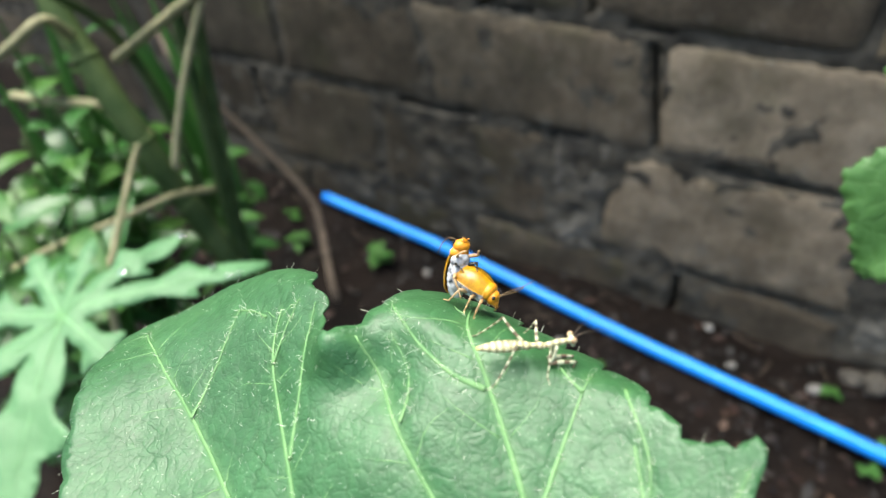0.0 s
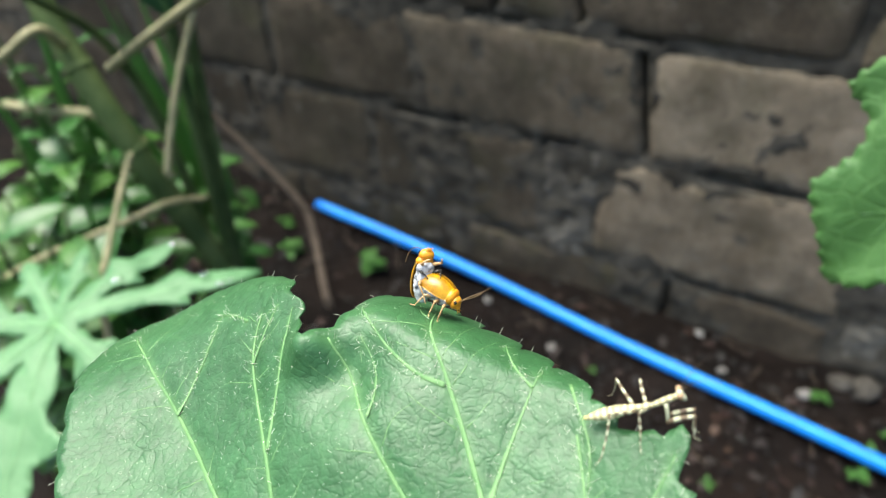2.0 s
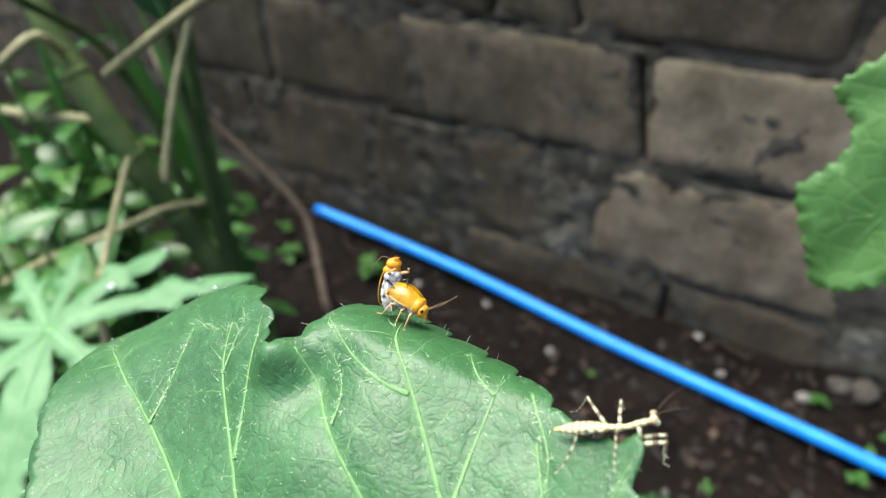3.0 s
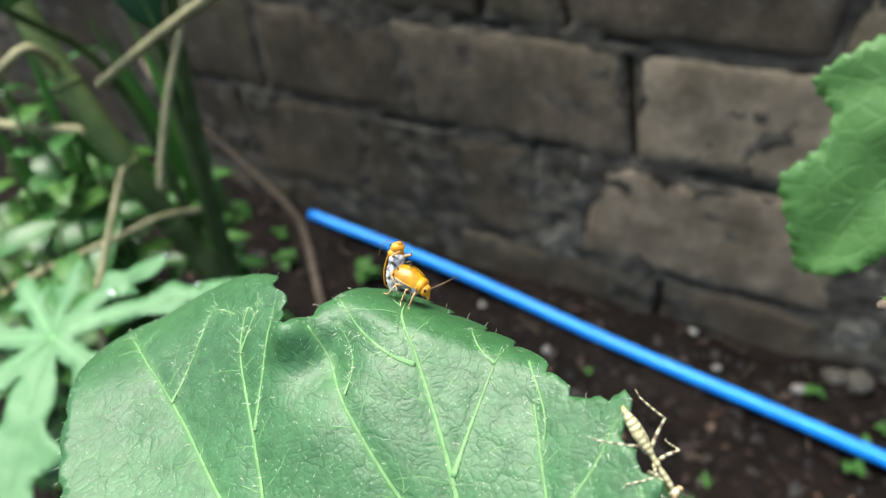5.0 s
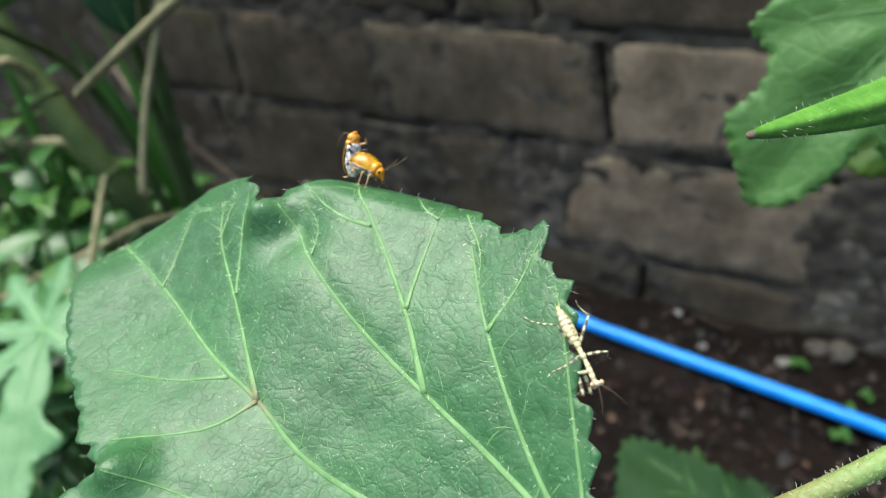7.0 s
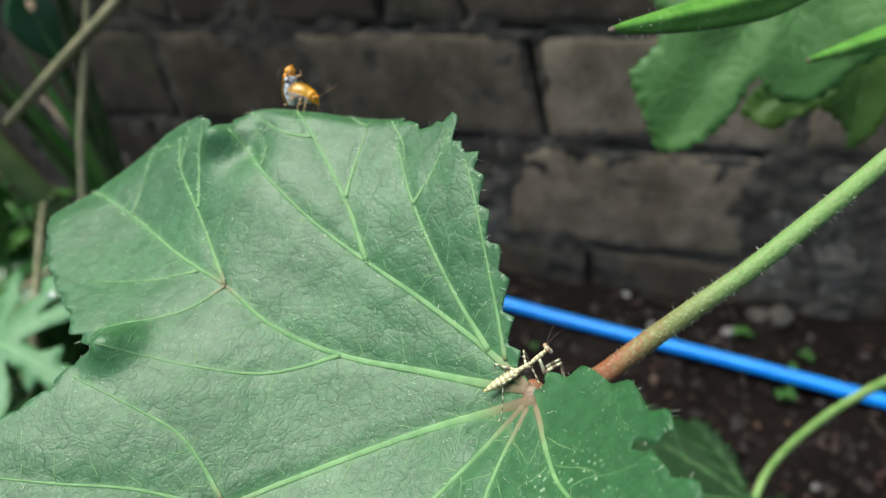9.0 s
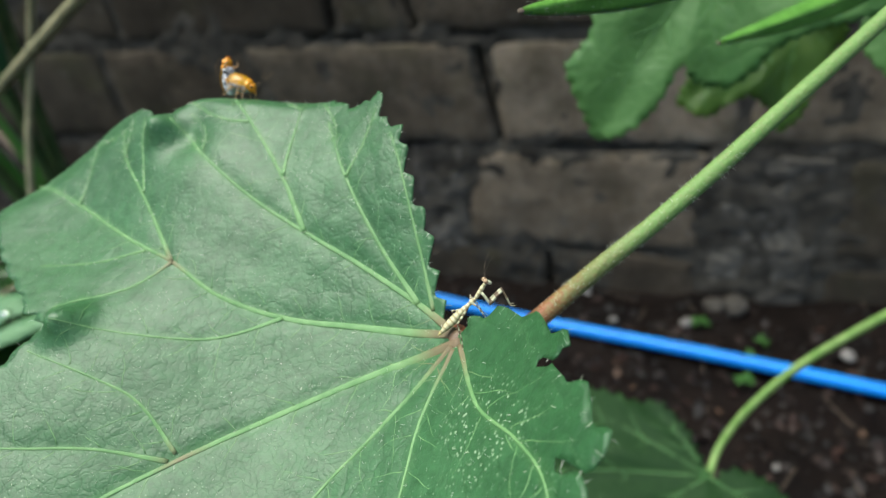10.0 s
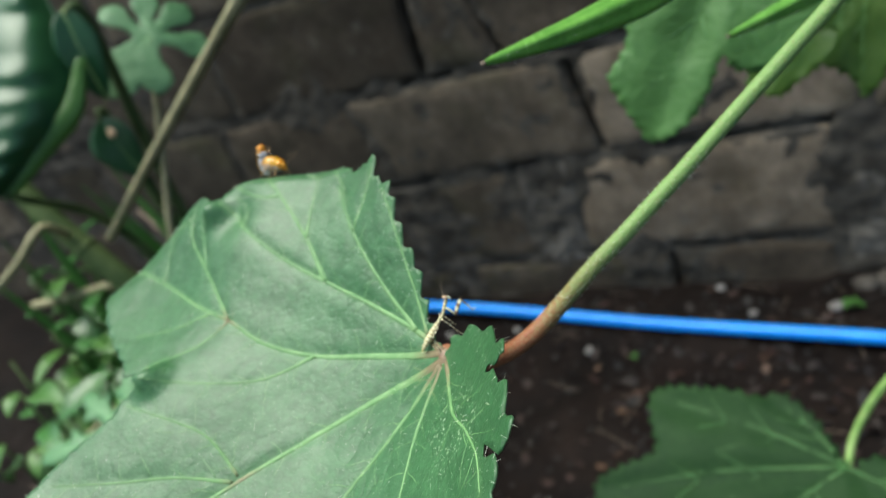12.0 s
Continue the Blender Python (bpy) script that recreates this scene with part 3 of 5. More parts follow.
def leaf_height(x, y):
    """Height of the leaf's face over its own plane, all in millimetres."""
    a, b = min(max(x, -28), 95) / 50, min(max(y, -45), 48) / 50
    z = sum(c * t for c, t in zip(CUP, (1, a, b, a * a, a * b, b * b, a ** 3, a * a * b, a * b * b, b ** 3)))
    z += sum(h * math.exp(-((x - p) ** 2 + (y - q) ** 2) / 338) for p, q, h in SWELLS)
    # the far rim and the left rim turn down
    z -= 0.24 * max(0.0, -36 - y) ** 2 * min(1.0, max(0.0, (x - 22) / 8))
    z -= 0.027 * max(0.0, (x - 70) * 0.75 - (y + 28) * 0.66) ** 2
    z += 3.6 * math.exp(-((x - 57.5) ** 2 + (y + 31.4) ** 2) / 9) - 3.2 * math.exp(-((x - 58.8) ** 2 + (y + 38.8) ** 2) / 10)
    z -= 2.3 * math.exp(-((x - 52.5) ** 2 + (y + 30.5) ** 2) / 24)
    z += 4.0 * math.exp(-((x - 55.5) ** 2 + (y - 4.6) ** 2) / 7)
    return z


UPPER_MARGIN = [(2.2, -1.6), (4.3, -6.6), (5.7, -11), (6.8, -15.3), (8.8, -18.6), (10.9, -23.7), (12.2, -28), (13.6, -30.6), (16.4, -31.9), (18.4, -36.8),
                (21.7, -35.3), (25, -36.2), (29.4, -38.6), (36, -40.3), (40, -41), (44.6, -41.8), (51.6, -43), (56, -42.2), (57.8, -39.8), (56.6, -36.6), (55.9, -34.2), (57.6, -33.0), (59.0, -31.6), (60.4, -33.0),
                (63.0, -35.6), (65.3, -36.4), (68, -38.4), (75, -38.6), (80, -36), (88, -33.4), (95, -28), (96.5, -22.5), (91.5, -17), (86, -12.5), (82, -8.5), (76, -4), (67.5, 1.2), (61.5, 4.8), (57, 4.9)]
LOWER_MARGIN = [(60, 8), (61.5, 13), (66, 18.6), (69, 25), (72, 34), (66, 44), (52, 50), (38, 54), (24, 50), (10, 44), (0, 40), (-9, 33), (-17, 26),
                (-20.4, 20.6), (-20.3, 17.5), (-17.0, 15.0), (-22.3, 14.6), (-18.4, 7.6), (-14.1, 5.7), (-13.7, 4.3), (-17, 3.2), (-9.8, -1.9), (-3.2, -2.4), (-0.6, -0.8)]
VEIN_LINES = [  # width in millimetres, then the line
    (0.62, [(0.8, -0.4), (7, -4.3), (17.3, -9.7), (26.8, -14.1), (36.9, -19.2), (47.5, -26.3), (55.8, -33)]),
    (0.45, [(26.8, -14.1), (32.7, -23.2), (41.4, -33.5), (46.4, -38.4), (49.5, -42)]),
    (0.3, [(41.4, -33), (44.8, -33.1), (49.2, -34.5), (53.3, -36.8), (56, -38.2)]),
    (0.15, [(47.5, -27), (48.3, -29.8), (50, -32.2), (53, -34.6)]),
    (0.18, [(65.6, -27), (66.2, -31), (66.4, -34.7)]),
    (0.18, [(70.2, -31.5), (73, -31.6), (77, -31)]),
    (0.22, [(72.8, -18), (73.3, -21), (74.2, -26), (76, -31)]),
    (0.17, [(33.3, -36.2), (36, -37.6), (39, -40)]),
    (0.15, [(30, -38), (26, -33), (24.5, -29)]),
    (0.32, [(32.6, -23.3), (33.1, -30.7), (33.4, -38.5)]),
    (0.45, [(7, -4.3), (13.8, -12.1), (21.4, -22.9), (27.4, -33.4)]),
    (0.26, [(21.4, -22.9), (19.2, -29), (18.2, -34.6)]),
    (0.30, [(4.5, -3.4), (8, -13), (12, -24), (14.5, -29.5)]),
    (0.62, [(0.8, 0), (14.8, -0.5), (27.2, -0.7), (37.5, -2.8), (46.5, -7.3), (56.7, -11), (72.8, -18), (83.5, -22), (93, -24)]),
    (0.38, [(46.5, -7.3), (55.5, -17.2), (65.6, -27), (68.6, -33)]),
    (0.25, [(57.2, -19.4), (60.3, -26.5), (63.9, -35)]),
    (0.34, [(27.2, -0.7), (35.1, 3.6), (43.4, 4.9), (55.5, 5)]),
    (0.3, [(46.5, -7.3), (50.7, -2.2), (60.7, 2.6)]),
    (0.22, [(51.9, -8.9), (59.8, -6.2), (70, -4.8)]),
    (0.75, [(-0.6, 1), (11.8, 6.1), (22.9, 12.7), (34.7, 21.3), (48, 33), (58, 43)]),
    (0.34, [(34.4, 19.9), (41.6, 14.1), (49.1, 11.7), (59, 9.6)]),
    (0.34, [(35, 21), (44.5, 21), (54, 22.5), (66, 24)]),
    (0.4, [(0.6, 1.6), (8.5, 13.1), (15.1, 23), (24, 40)]),
    (0.34, [(0.2, 2), (2.6, 11.3), (2.6, 20.8), (3, 36)]),
    (0.4, [(-0.6, 1.4), (-5.4, 9.3), (-11.7, 13), (-15.6, 16.2), (-17.5, 20)]),
]


def margin(x, y):
    """Rounded scallops along the far rim, sharp teeth beside the petiole, hardly any on the broad side."""
    if x > 66:
        return 0.5, 0.7
    if y < -31 and x > 19:
        return 1.05, 1.0
    if y > 4 and x > 20:
        return 0.7, 0.6
    return 1.5, 0.0


def main_leaf():
    leaf = tagged(new("okra_leaf"), "large toothed green okra leaf with pale veins and nibbled edge", "leaf")
    leaf.matrix_world = LEAF_POSE
    lines = []
    for w, pts in VEIN_LINES:
        smooth = catmull([(a, b, 0) for a, b in pts], 14)
        lines.append(([(p.x * 0.001, p.y * 0.001) for p in smooth], w))
    edge = toothed(UPPER_MARGIN + LOWER_MARGIN, 4.3, 1.3, 3, style=margin)
    edge = [(a * 0.001, b * 0.001) for a, b in edge]

    def surface(x, y):
        p = Vector((x * 1000, y * 1000, 0))
        # small pillows between the veins
        return 0.001 * (leaf_height(p.x, p.y) + 0.14 * noise.noise(p * 0.2) + 0.10 * noise.noise(p * 0.5) + 0.03 * noise.noise(p * 1.2))
    segs = np.array([(*a, *b, w) for line, w in lines for a, b in zip(line, line[1:])])
    ab = segs[:, 2:4] - segs[:, :2]
    ab2 = np.maximum((ab ** 2).sum(1), 1e-12)

    def skin(x, y):
        """The blade's face with the troughs along its veins."""
        t = np.clip(((np.array((x, y)) - segs[:, :2]) * ab).sum(1) / ab2, 0, 1)
        dist = np.hypot(*(np.array((x, y)) - segs[:, :2] - t[:, None] * ab).T)
        return surface(x, y) - TROUGH * float((np.minimum(1.0, segs[:, 4] * 1.8) * np.clip(1 - dist / 0.0032, 0, 1) ** 2).max())
    me = blade("blade", edge, surface, 0.0008, 0.00028, LEAF, lines, 0.0016)
    part("blade", me, leaf)
    for line, w in lines:
        pts = [Vector((x, y, surface(x, y) - 0.78 * TROUGH * min(1.0, w * 1.8) + 0.00006)) for x, y in line]
        r0 = w * 0.0007
        v, f = tube(pts, lambda t, r=r0: r * (1 - 0.8 * t) * (1 + 0.5 * max(0.0, 1 - 5 * t)) * min(1.0, 0.7 + 9 * t) + 0.00002, 10, flat=0.2, normal=(0, 0, 1))
        part("vein", mesh_of("vein", v, f, VEIN_MAIN), leaf)
    # thin cross veins between the ribs
    rnd = random.Random(14)
    poly, chunks = np.array(edge), []
    for line, w in lines:
        if w < 0.34:
            continue
        n = len(line)
        i = rnd.randrange(3, 8)
        while i < n - 2:
            (x, y), (x2, y2) = line[i], line[i + 1]
            t = math.atan2(y2 - y, x2 - x)
            for side in (-1, 1):
                a, reach = t + side * rnd.uniform(0.75, 1.2), rnd.uniform(0.003, 0.008)
                q = [(x + math.cos(a) * 0.0005, y + math.sin(a) * 0.0005)]
                for _ in range(9):
                    a += rnd.uniform(-0.22, 0.22)
                    q.append((q[-1][0] + math.cos(a) * reach / 9, q[-1][1] + math.sin(a) * reach / 9))
                if all(inside(*g, poly) for g in q):
                    chunks.append(tube([Vector((g[0], g[1], skin(*g) - 0.00002)) for g in q], (0.00009, 0.00003), 5, flat=0.5, normal=(0, 0, 1)))
            i += rnd.randrange(5, 11)
    tagged(part("veinlet", mesh_of("veinlet", *join(*chunks), VEIN_MAIN), leaf, "fine pale cross veins"), kind="stuff")
    # short pale hairs all over the blade, longer ones along the veins
    rnd = random.Random(4)
    hairs = []
    for line, w in lines:
        for x, y in line[2:]:
            for _ in range(2 if y < -0.010 else 1):
                u, v_ = x + rnd.gauss(0, 0.0004), y + rnd.gauss(0, 0.0004)
                if rnd.random() < (0.5 if y < -0.018 else 0.15) and inside(u, v_, poly):
                    q, a, l = Vector((u, v_, skin(u, v_) - 0.00005)), rnd.uniform(0, 6.28), rnd.uniform(0.0003, 0.0009)
                    hairs.append(tube([q, q + Vector((math.cos(a) * l, math.sin(a) * l, 0.0003 + rnd.random() * 0.0003))], (0.000026, 0.000012), 3, cap=False))
    while len(hairs) < 2600:
        x, y = rnd.uniform(-0.022, 0.097), rnd.uniform(-0.043, 0.035)
        if inside(x, y, poly):
            q = Vector((x, y, skin(x, y) - 0.00005))
            a, l = rnd.uniform(0, 6.28), rnd.uniform(0.0002, 0.0006)
            hairs.append(tube([q, q + Vector((math.cos(a) * l, math.sin(a) * l, 0.0001 + rnd.random() * 0.0002))], (0.000019, 0.000010), 3, cap=False))
    for i in range(0, len(edge), 4):
        q = Vector((*edge[i], surface(*edge[i])))
        d = Vector((edge[i][1] - edge[i - 1][1], edge[i - 1][0] - edge[i][0], 0)).normalized() * rnd.choice((-1, 1))
        hairs.append(tube([q, q + d * rnd.uniform(0.0004, 0.0010)], (0.000028, 0.000012), 3, cap=False))
    tagged(part("leaf_hair", mesh_of("leaf_hair", *join(*hairs), HAIR), leaf, "short pale hairs on the blade"), kind="stuff")
    # knot where the veins meet, then the petiole
    kv, kf = ellipsoid((0.0001, 0.0005, -0.0002), (0.0011, 0.0013, 0.00035), 14, 8)
    part("vein_knot", mesh_of("vein_knot", kv, kf, KNOT), leaf, "tan knot where the veins meet")
    inv = LEAF_POSE.inverted()
    way = catmull([(0.2346, 0.1440, 0.7990), (0.2349, 0.1480, 0.7922), (0.2372, 0.1558, 0.7866), (0.2412, 0.1612, 0.7861), (0.2461, 0.1657, 0.7887), (0.2522, 0.1693, 0.7934),
                   (0.2590, 0.1745, 0.7975), (0.2680, 0.1838, 0.8020), (0.2770, 0.1936, 0.8066), (0.2953, 0.2134, 0.8160), (0.3316, 0.2528, 0.8348), (0.37, 0.295, 0.852), (0.41, 0.337, 0.862), (0.445, 0.378, 0.858)], 8)
    green = [inv @ p for p in way]
    v, f = tube(green, lambda t: 0.00142 + 0.0026 * max(0, t - 0.7) + 0.00015 * math.exp(-60 * (t - 0.22) ** 2), 16, lumps=0.05)
    pet = part("petiole", mesh_of("petiole", v, f, PETIOLE_TWO), leaf, "stout green petiole flushed red at the leaf")
    green = green[26:60]
    # fine hairs on the petiole
    rnd = random.Random(8)
    hairs = []
    for k in range(420):
        i = rnd.randrange(len(green) - 1)
        p, d = green[i].lerp(green[i + 1], rnd.random()), (green[i + 1] - green[i]).normalized()
        s = d.orthogonal().normalized()
        s.rotate(Matrix.Rotation(rnd.uniform(0, 6.28), 3, d))
        hairs.append(tube([p + s * 0.0013, p + s * rnd.uniform(0.0016, 0.0021) + d * rnd.uniform(-0.0004, 0.0004)], (0.000035, 0.000015), 3))
    part("hair", mesh_of("hair", *join(*hairs), HAIR), pet)
    return leaf


def two_tone_petiole():
    m, nt, p = mat("petiole_two_tone")
    geo = coords(nt)
    sep = nt.nodes.new("ShaderNodeSeparateXYZ")
    nt.links.new(geo, sep.inputs[0])
    n = noise_tex(nt, geo, 1400, 4)
    pos = node(nt, "ShaderNodeMapRange")
    nt.links.new(sep.outputs["X"], pos.inputs["Value"])
    pos.inputs["From Min"].default_value, pos.inputs["From Max"].default_value = -0.030, -0.002
    f = blend(nt, 0.35, pos.outputs[0], n)
    c = ramp(nt, f, [(0.34, (0.135, 0.245, 0.066)), (0.58, (0.16, 0.18, 0.06)), (0.74, (0.22, 0.072, 0.030))])
    c = blend(nt, ramp(nt, noise_tex(nt, geo, 2100, 5, 0.75), [(0.50, 0.0), (0.64, 0.5)]), c, (0.28, 0.29, 0.15))
    c = blend(nt, ramp(nt, noise_tex(nt, geo, 1500, 5, 0.8), [(0.54, 0.0), (0.68, 0.6)]), c, (0.17, 0.115, 0.045))
    nt.links.new(c, p.inputs["Base Color"])
    p.inputs["Roughness"].default_value = 0.55
    p.inputs["Specular IOR Level"].default_value = 0.35
    bump(nt, p, n, 0.8, 0.0003)
    return m


PETIOLE_TWO = two_tone_petiole()
KNOT = plain_material("vein_knot", (0.11, 0.060, 0.035), (0.20, 0.135, 0.075), 700, 0.5, 0.0001)
HAIR = plain_material("plant_hair", (0.5, 0.55, 0.4), (0.7, 0.72, 0.6), 200, 0.4)
main_leaf()


# ---------------------------------------------------------------- other okra leaves
def okra_leaf(outline, m, base, lobes, material, label, seed, droop=0.12, petiole=None, spacing=4.6, tooth=1.6):
    """A lobed leaf in its own plane (millimetres), veins from base to each lobe."""
    leaf = tagged(new("okra_leaf"), label, "leaf", "okra leaves")
    leaf.matrix_world = m
    edge = [(a * 0.001, b * 0.001) for a, b in toothed(outline, spacing, tooth, seed)]
    cx, cy = base

    def surface(x, y):
        p = Vector((x * 1000 - cx, y * 1000 - cy, 0))
        r = p.length
        fold = min((abs(p.x * (ly - cy) - p.y * (lx - cx)) / math.hypot(lx - cx, ly - cy) for lx, ly in lobes), default=0)
        return 0.001 * (-droop * 0.02 * r * r * 0.1 + 0.30 * min(fold, 12) + 1.8 * noise.noise(p * 0.05 + Vector((seed, 0, 0))) + 0.3 * noise.noise(p * 0.2))
    lines = []
    for lx, ly in lobes:
        pts = [(cx, cy), ((cx + lx) / 2 + (ly - cy) * 0.03, (cy + ly) / 2 - (lx - cx) * 0.03), (lx, ly)]
        lines.append(([(p.x * 0.001, p.y * 0.001) for p in catmull([(a, b, 0) for a, b in pts], 6)], 1.0))
        for s in (-1, 1):
            for f in (0.35, 0.6):
                px, py = cx + (lx - cx) * f, cy + (ly - cy) * f
                dx, dy = (lx - cx) * 0.25, (ly - cy) * 0.25
                q = (px + dx - s * dy * 0.75, py + dy + s * dx * 0.75)
                lines.append(([(px * 0.001, py * 0.001), ((px + q[0]) / 2 * 0.001, (py + q[1]) / 2 * 0.001), (q[0] * 0.001, q[1] * 0.001)], 0.6))
    part("blade", blade("blade", edge, surface, 0.003, 0.0003, material), leaf)
    poly = np.array(edge)
    for line, w in lines:
        pts = [Vector((x, y, surface(x, y) - 0.0001)) for x, y in line if inside(x, y, poly)]
        if len(pts) > 1:
            v, f = tube(pts, (0.0006 * w, 0.00018 * w), 6, flat=0.7)
            part("vein", mesh_of("vein", v, f, VEIN), leaf)
    if petiole:
        inv = m.inverted()
        v, f = tube([inv @ p for p in catmull(petiole, 8)], (0.0019, 0.0024), 10, lumps=0.05)
        part("petiole", mesh_of("petiole", v, f, PETIOLE), leaf)
    return leaf


def plane(origin, x, y, n):
    return Matrix.Translation(origin) @ Matrix((x, y, n)).transposed().to_4x4()


HANG = ((0.9985, -0.0555, 0.0), (0.0248, 0.446, 0.8947), (-0.0496, -0.8933, 0.4467))
okra_leaf([(0, 0), (-5, 11), (-12, 26), (-8, 32), (-3, 40), (-4, 49), (-11, 56), (-2, 67), (12, 78), (30, 88), (52, 84), (74, 74), (88, 58), (92, 46), (74, 40), (60, 33), (54, 25), (45, 20), (34, 22), (30, 28), (26, 19), (19, 8), (9, 1)],
          plane((0.2373, 0.323, 0.7335), *HANG), (36, 66), [(1, 1), (-8, 54), (30, 86), (84, 50), (44, 22)], LEAF_FAR, "mid-green okra leaf hanging from its stalk", 11, tooth=1.2, petiole=[(0.275, 0.350, 0.791), (0.30, 0.365, 0.822), (0.37, 0.378, 0.85), (0.445, 0.38, 0.835)])
okra_leaf([(-13, 3), (-10, 12), (-2, 20), (16, 28), (30, 22), (24, 10), (12, 3), (2, -4)],
          plane((0.2837, 0.4299, 0.6951), *HANG), (20, 26), [(-8, 5), (8, 2)], LEAF_YELLOW, "small yellowing okra leaf behind the hanging leaf", 12, petiole=[(0.304, 0.441, 0.718), (0.35, 0.43, 0.76), (0.445, 0.384, 0.77)])
okra_leaf([(0, 0), (-5, 12), (-22, 26), (-18, 46), (-8, 62), (14, 66), (26, 50), (18, 38), (14, 23), (9, 9)],
          plane((0.3223, 0.4322, 0.6803), *HANG), (4, 58), [(1, 3), (-16, 28), (20, 44)], LEAF_YELLOW, "old yellow-green okra leaf behind the petiole", 13, petiole=[(0.328, 0.458, 0.732), (0.38, 0.43, 0.77), (0.445, 0.384, 0.785)])
okra_leaf([(0, -3), (-13, 7), (-22, 20), (-18, 32), (-4, 42), (20, 44), (36, 30), (30, 8), (14, -2)],
          plane((0.3641, 0.3992, 0.7209), *HANG), (10, 38), [(0, 0), (-18, 20), (30, 14)], LEAF_FAR, "green okra leaf with lit margin beside the hanging leaf", 14, tooth=0.9, petiole=[(0.375, 0.416, 0.755), (0.41, 0.405, 0.79), (0.446, 0.384, 0.80)])
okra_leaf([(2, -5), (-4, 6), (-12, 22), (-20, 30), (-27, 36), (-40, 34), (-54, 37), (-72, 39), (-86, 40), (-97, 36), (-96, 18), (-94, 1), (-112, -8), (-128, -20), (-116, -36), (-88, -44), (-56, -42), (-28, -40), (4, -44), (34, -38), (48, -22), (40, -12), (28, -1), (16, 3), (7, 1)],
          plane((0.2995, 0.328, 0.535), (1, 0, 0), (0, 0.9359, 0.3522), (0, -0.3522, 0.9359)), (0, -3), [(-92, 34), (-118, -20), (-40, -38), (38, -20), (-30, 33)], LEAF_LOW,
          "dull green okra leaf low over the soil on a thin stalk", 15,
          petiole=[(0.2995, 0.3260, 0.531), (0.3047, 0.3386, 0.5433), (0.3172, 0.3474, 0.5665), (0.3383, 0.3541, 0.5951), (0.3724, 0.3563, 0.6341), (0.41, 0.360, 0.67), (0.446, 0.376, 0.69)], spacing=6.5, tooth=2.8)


# ---------------------------------------------------------------- okra pods
def okra_pod(tip, direction, length, radius, label, reach):
    pod = tagged(new("okra_pod"), label, "okra pod", "okra pods")
    d = Vector(direction).normalized()
    pod.matrix_world = axes(tip, d, (0, 0, 1))
    n, k = 26, 30
    verts, faces = [], []
    for i in range(n + 1):
        t = i / n
        r = radius * min(1.0, 0.13 + 1.15 * t ** 0.75) * (1 if t < 0.8 else 1 - 0.5 * (t - 0.8))
        bend = 0.05 * length * math.sin(t * 2.2)
        for j in range(k):
            a = 2 * math.pi * j / k
            q = r * (1 + 0.10 * math.cos(5 * a) * min(1, t * 4))
            verts.append((t * length, q * math.cos(a), q * math.sin(a) - bend))
    for i in range(n):
        for j in range(k):
            faces.append((i * k + j, i * k + (j + 1) % k, (i + 1) * k + (j + 1) % k, (i + 1) * k + j))
    faces += [tuple(range(k)), tuple(range((n + 1) * k - 1, n * k - 1, -1))]
    part("skin", mesh_of("skin", verts, faces, POD), pod)
    v, f = ellipsoid((-0.0001, 0, 0), (0.0007, 0.00055, 0.00055), 10, 6)
    part("stigma_scar", mesh_of("stigma_scar", v, f, TWIG), pod, "brown withered tip")
    rnd = random.Random(2)
    hairs = []
    for _ in range(130):
        p = Vector(verts[rnd.randrange(k, n * k)])
        s = Vector((rnd.uniform(-0.4, 0.2), p.y, p.z + 0.05 * length * math.sin(p.x / length * 2.2)))
        s = Vector((s.x * 0.4, *(Vector((s.y, s.z)).normalized())))
        hairs.append(tube([p, p + s * rnd.uniform(0.0004, 0.0009)], (0.000035, 0.000015), 3))
    part("hair", mesh_of("hair", *join(*hairs), HAIR), pod)
    inv = pod.matrix_world.inverted()
    way = [Vector((length * 0.97, 0, -0.05 * length * math.sin(2.1))), Vector((length * 1.15, 0, -0.04 * length)), *(inv @ Vector(q) for q in reach)]
    v, f = tube(catmull(way, 6), (radius * 0.42, radius * 0.42), 10)
    part("stalk", mesh_of("stalk", v, f, PETIOLE), pod)
    return pod


okra_pod((0.2366, 0.1905, 0.8258), (0.4955, 0.8508, -0.10), 0.062, 0.0037, "young green ribbed okra pod with bristly skin", [(0.34, 0.33, 0.852), (0.446, 0.38, 0.87)])
okra_pod((0.2737, 0.2680, 0.7910), (0.62, 0.70, 0.02), 0.075, 0.0041, "slim green okra pod beside the hanging leaf", [(0.37, 0.37, 0.80), (0.446, 0.38, 0.815)])


stem_line = catmull([(0.452, 0.385, -0.03), (0.450, 0.380, 0.3), (0.449, 0.381, 0.65), (0.447, 0.380, 0.92)], 8)
okra = tagged(new("okra_plant"), "upright green okra stem that carries the leaves and pods", "plant")
part("stem", mesh_of("stem", *tube(stem_line, (0.011, 0.006), 14, lumps=0.06), PETIOLE), okra)


# ---------------------------------------------------------------- papaya and other plants
FINGER = ((0.32, -0.12), (0.45, -0.11), (0.62, -0.25), (0.63, -0.12), (0.82, -0.15), (1.0, 0.0), (0.80, 0.11), (0.68, 0.10), (0.60, 0.24), (0.47, 0.11), (0.32, 0.12))
PADDLE = ((0.30, -0.12), (0.48, -0.15), (0.66, -0.24), (0.84, -0.23), (0.95, -0.11), (1.0, 0.0), (0.95, 0.11), (0.82, 0.24), (0.64, 0.23), (0.46, 0.14), (0.30, 0.12))


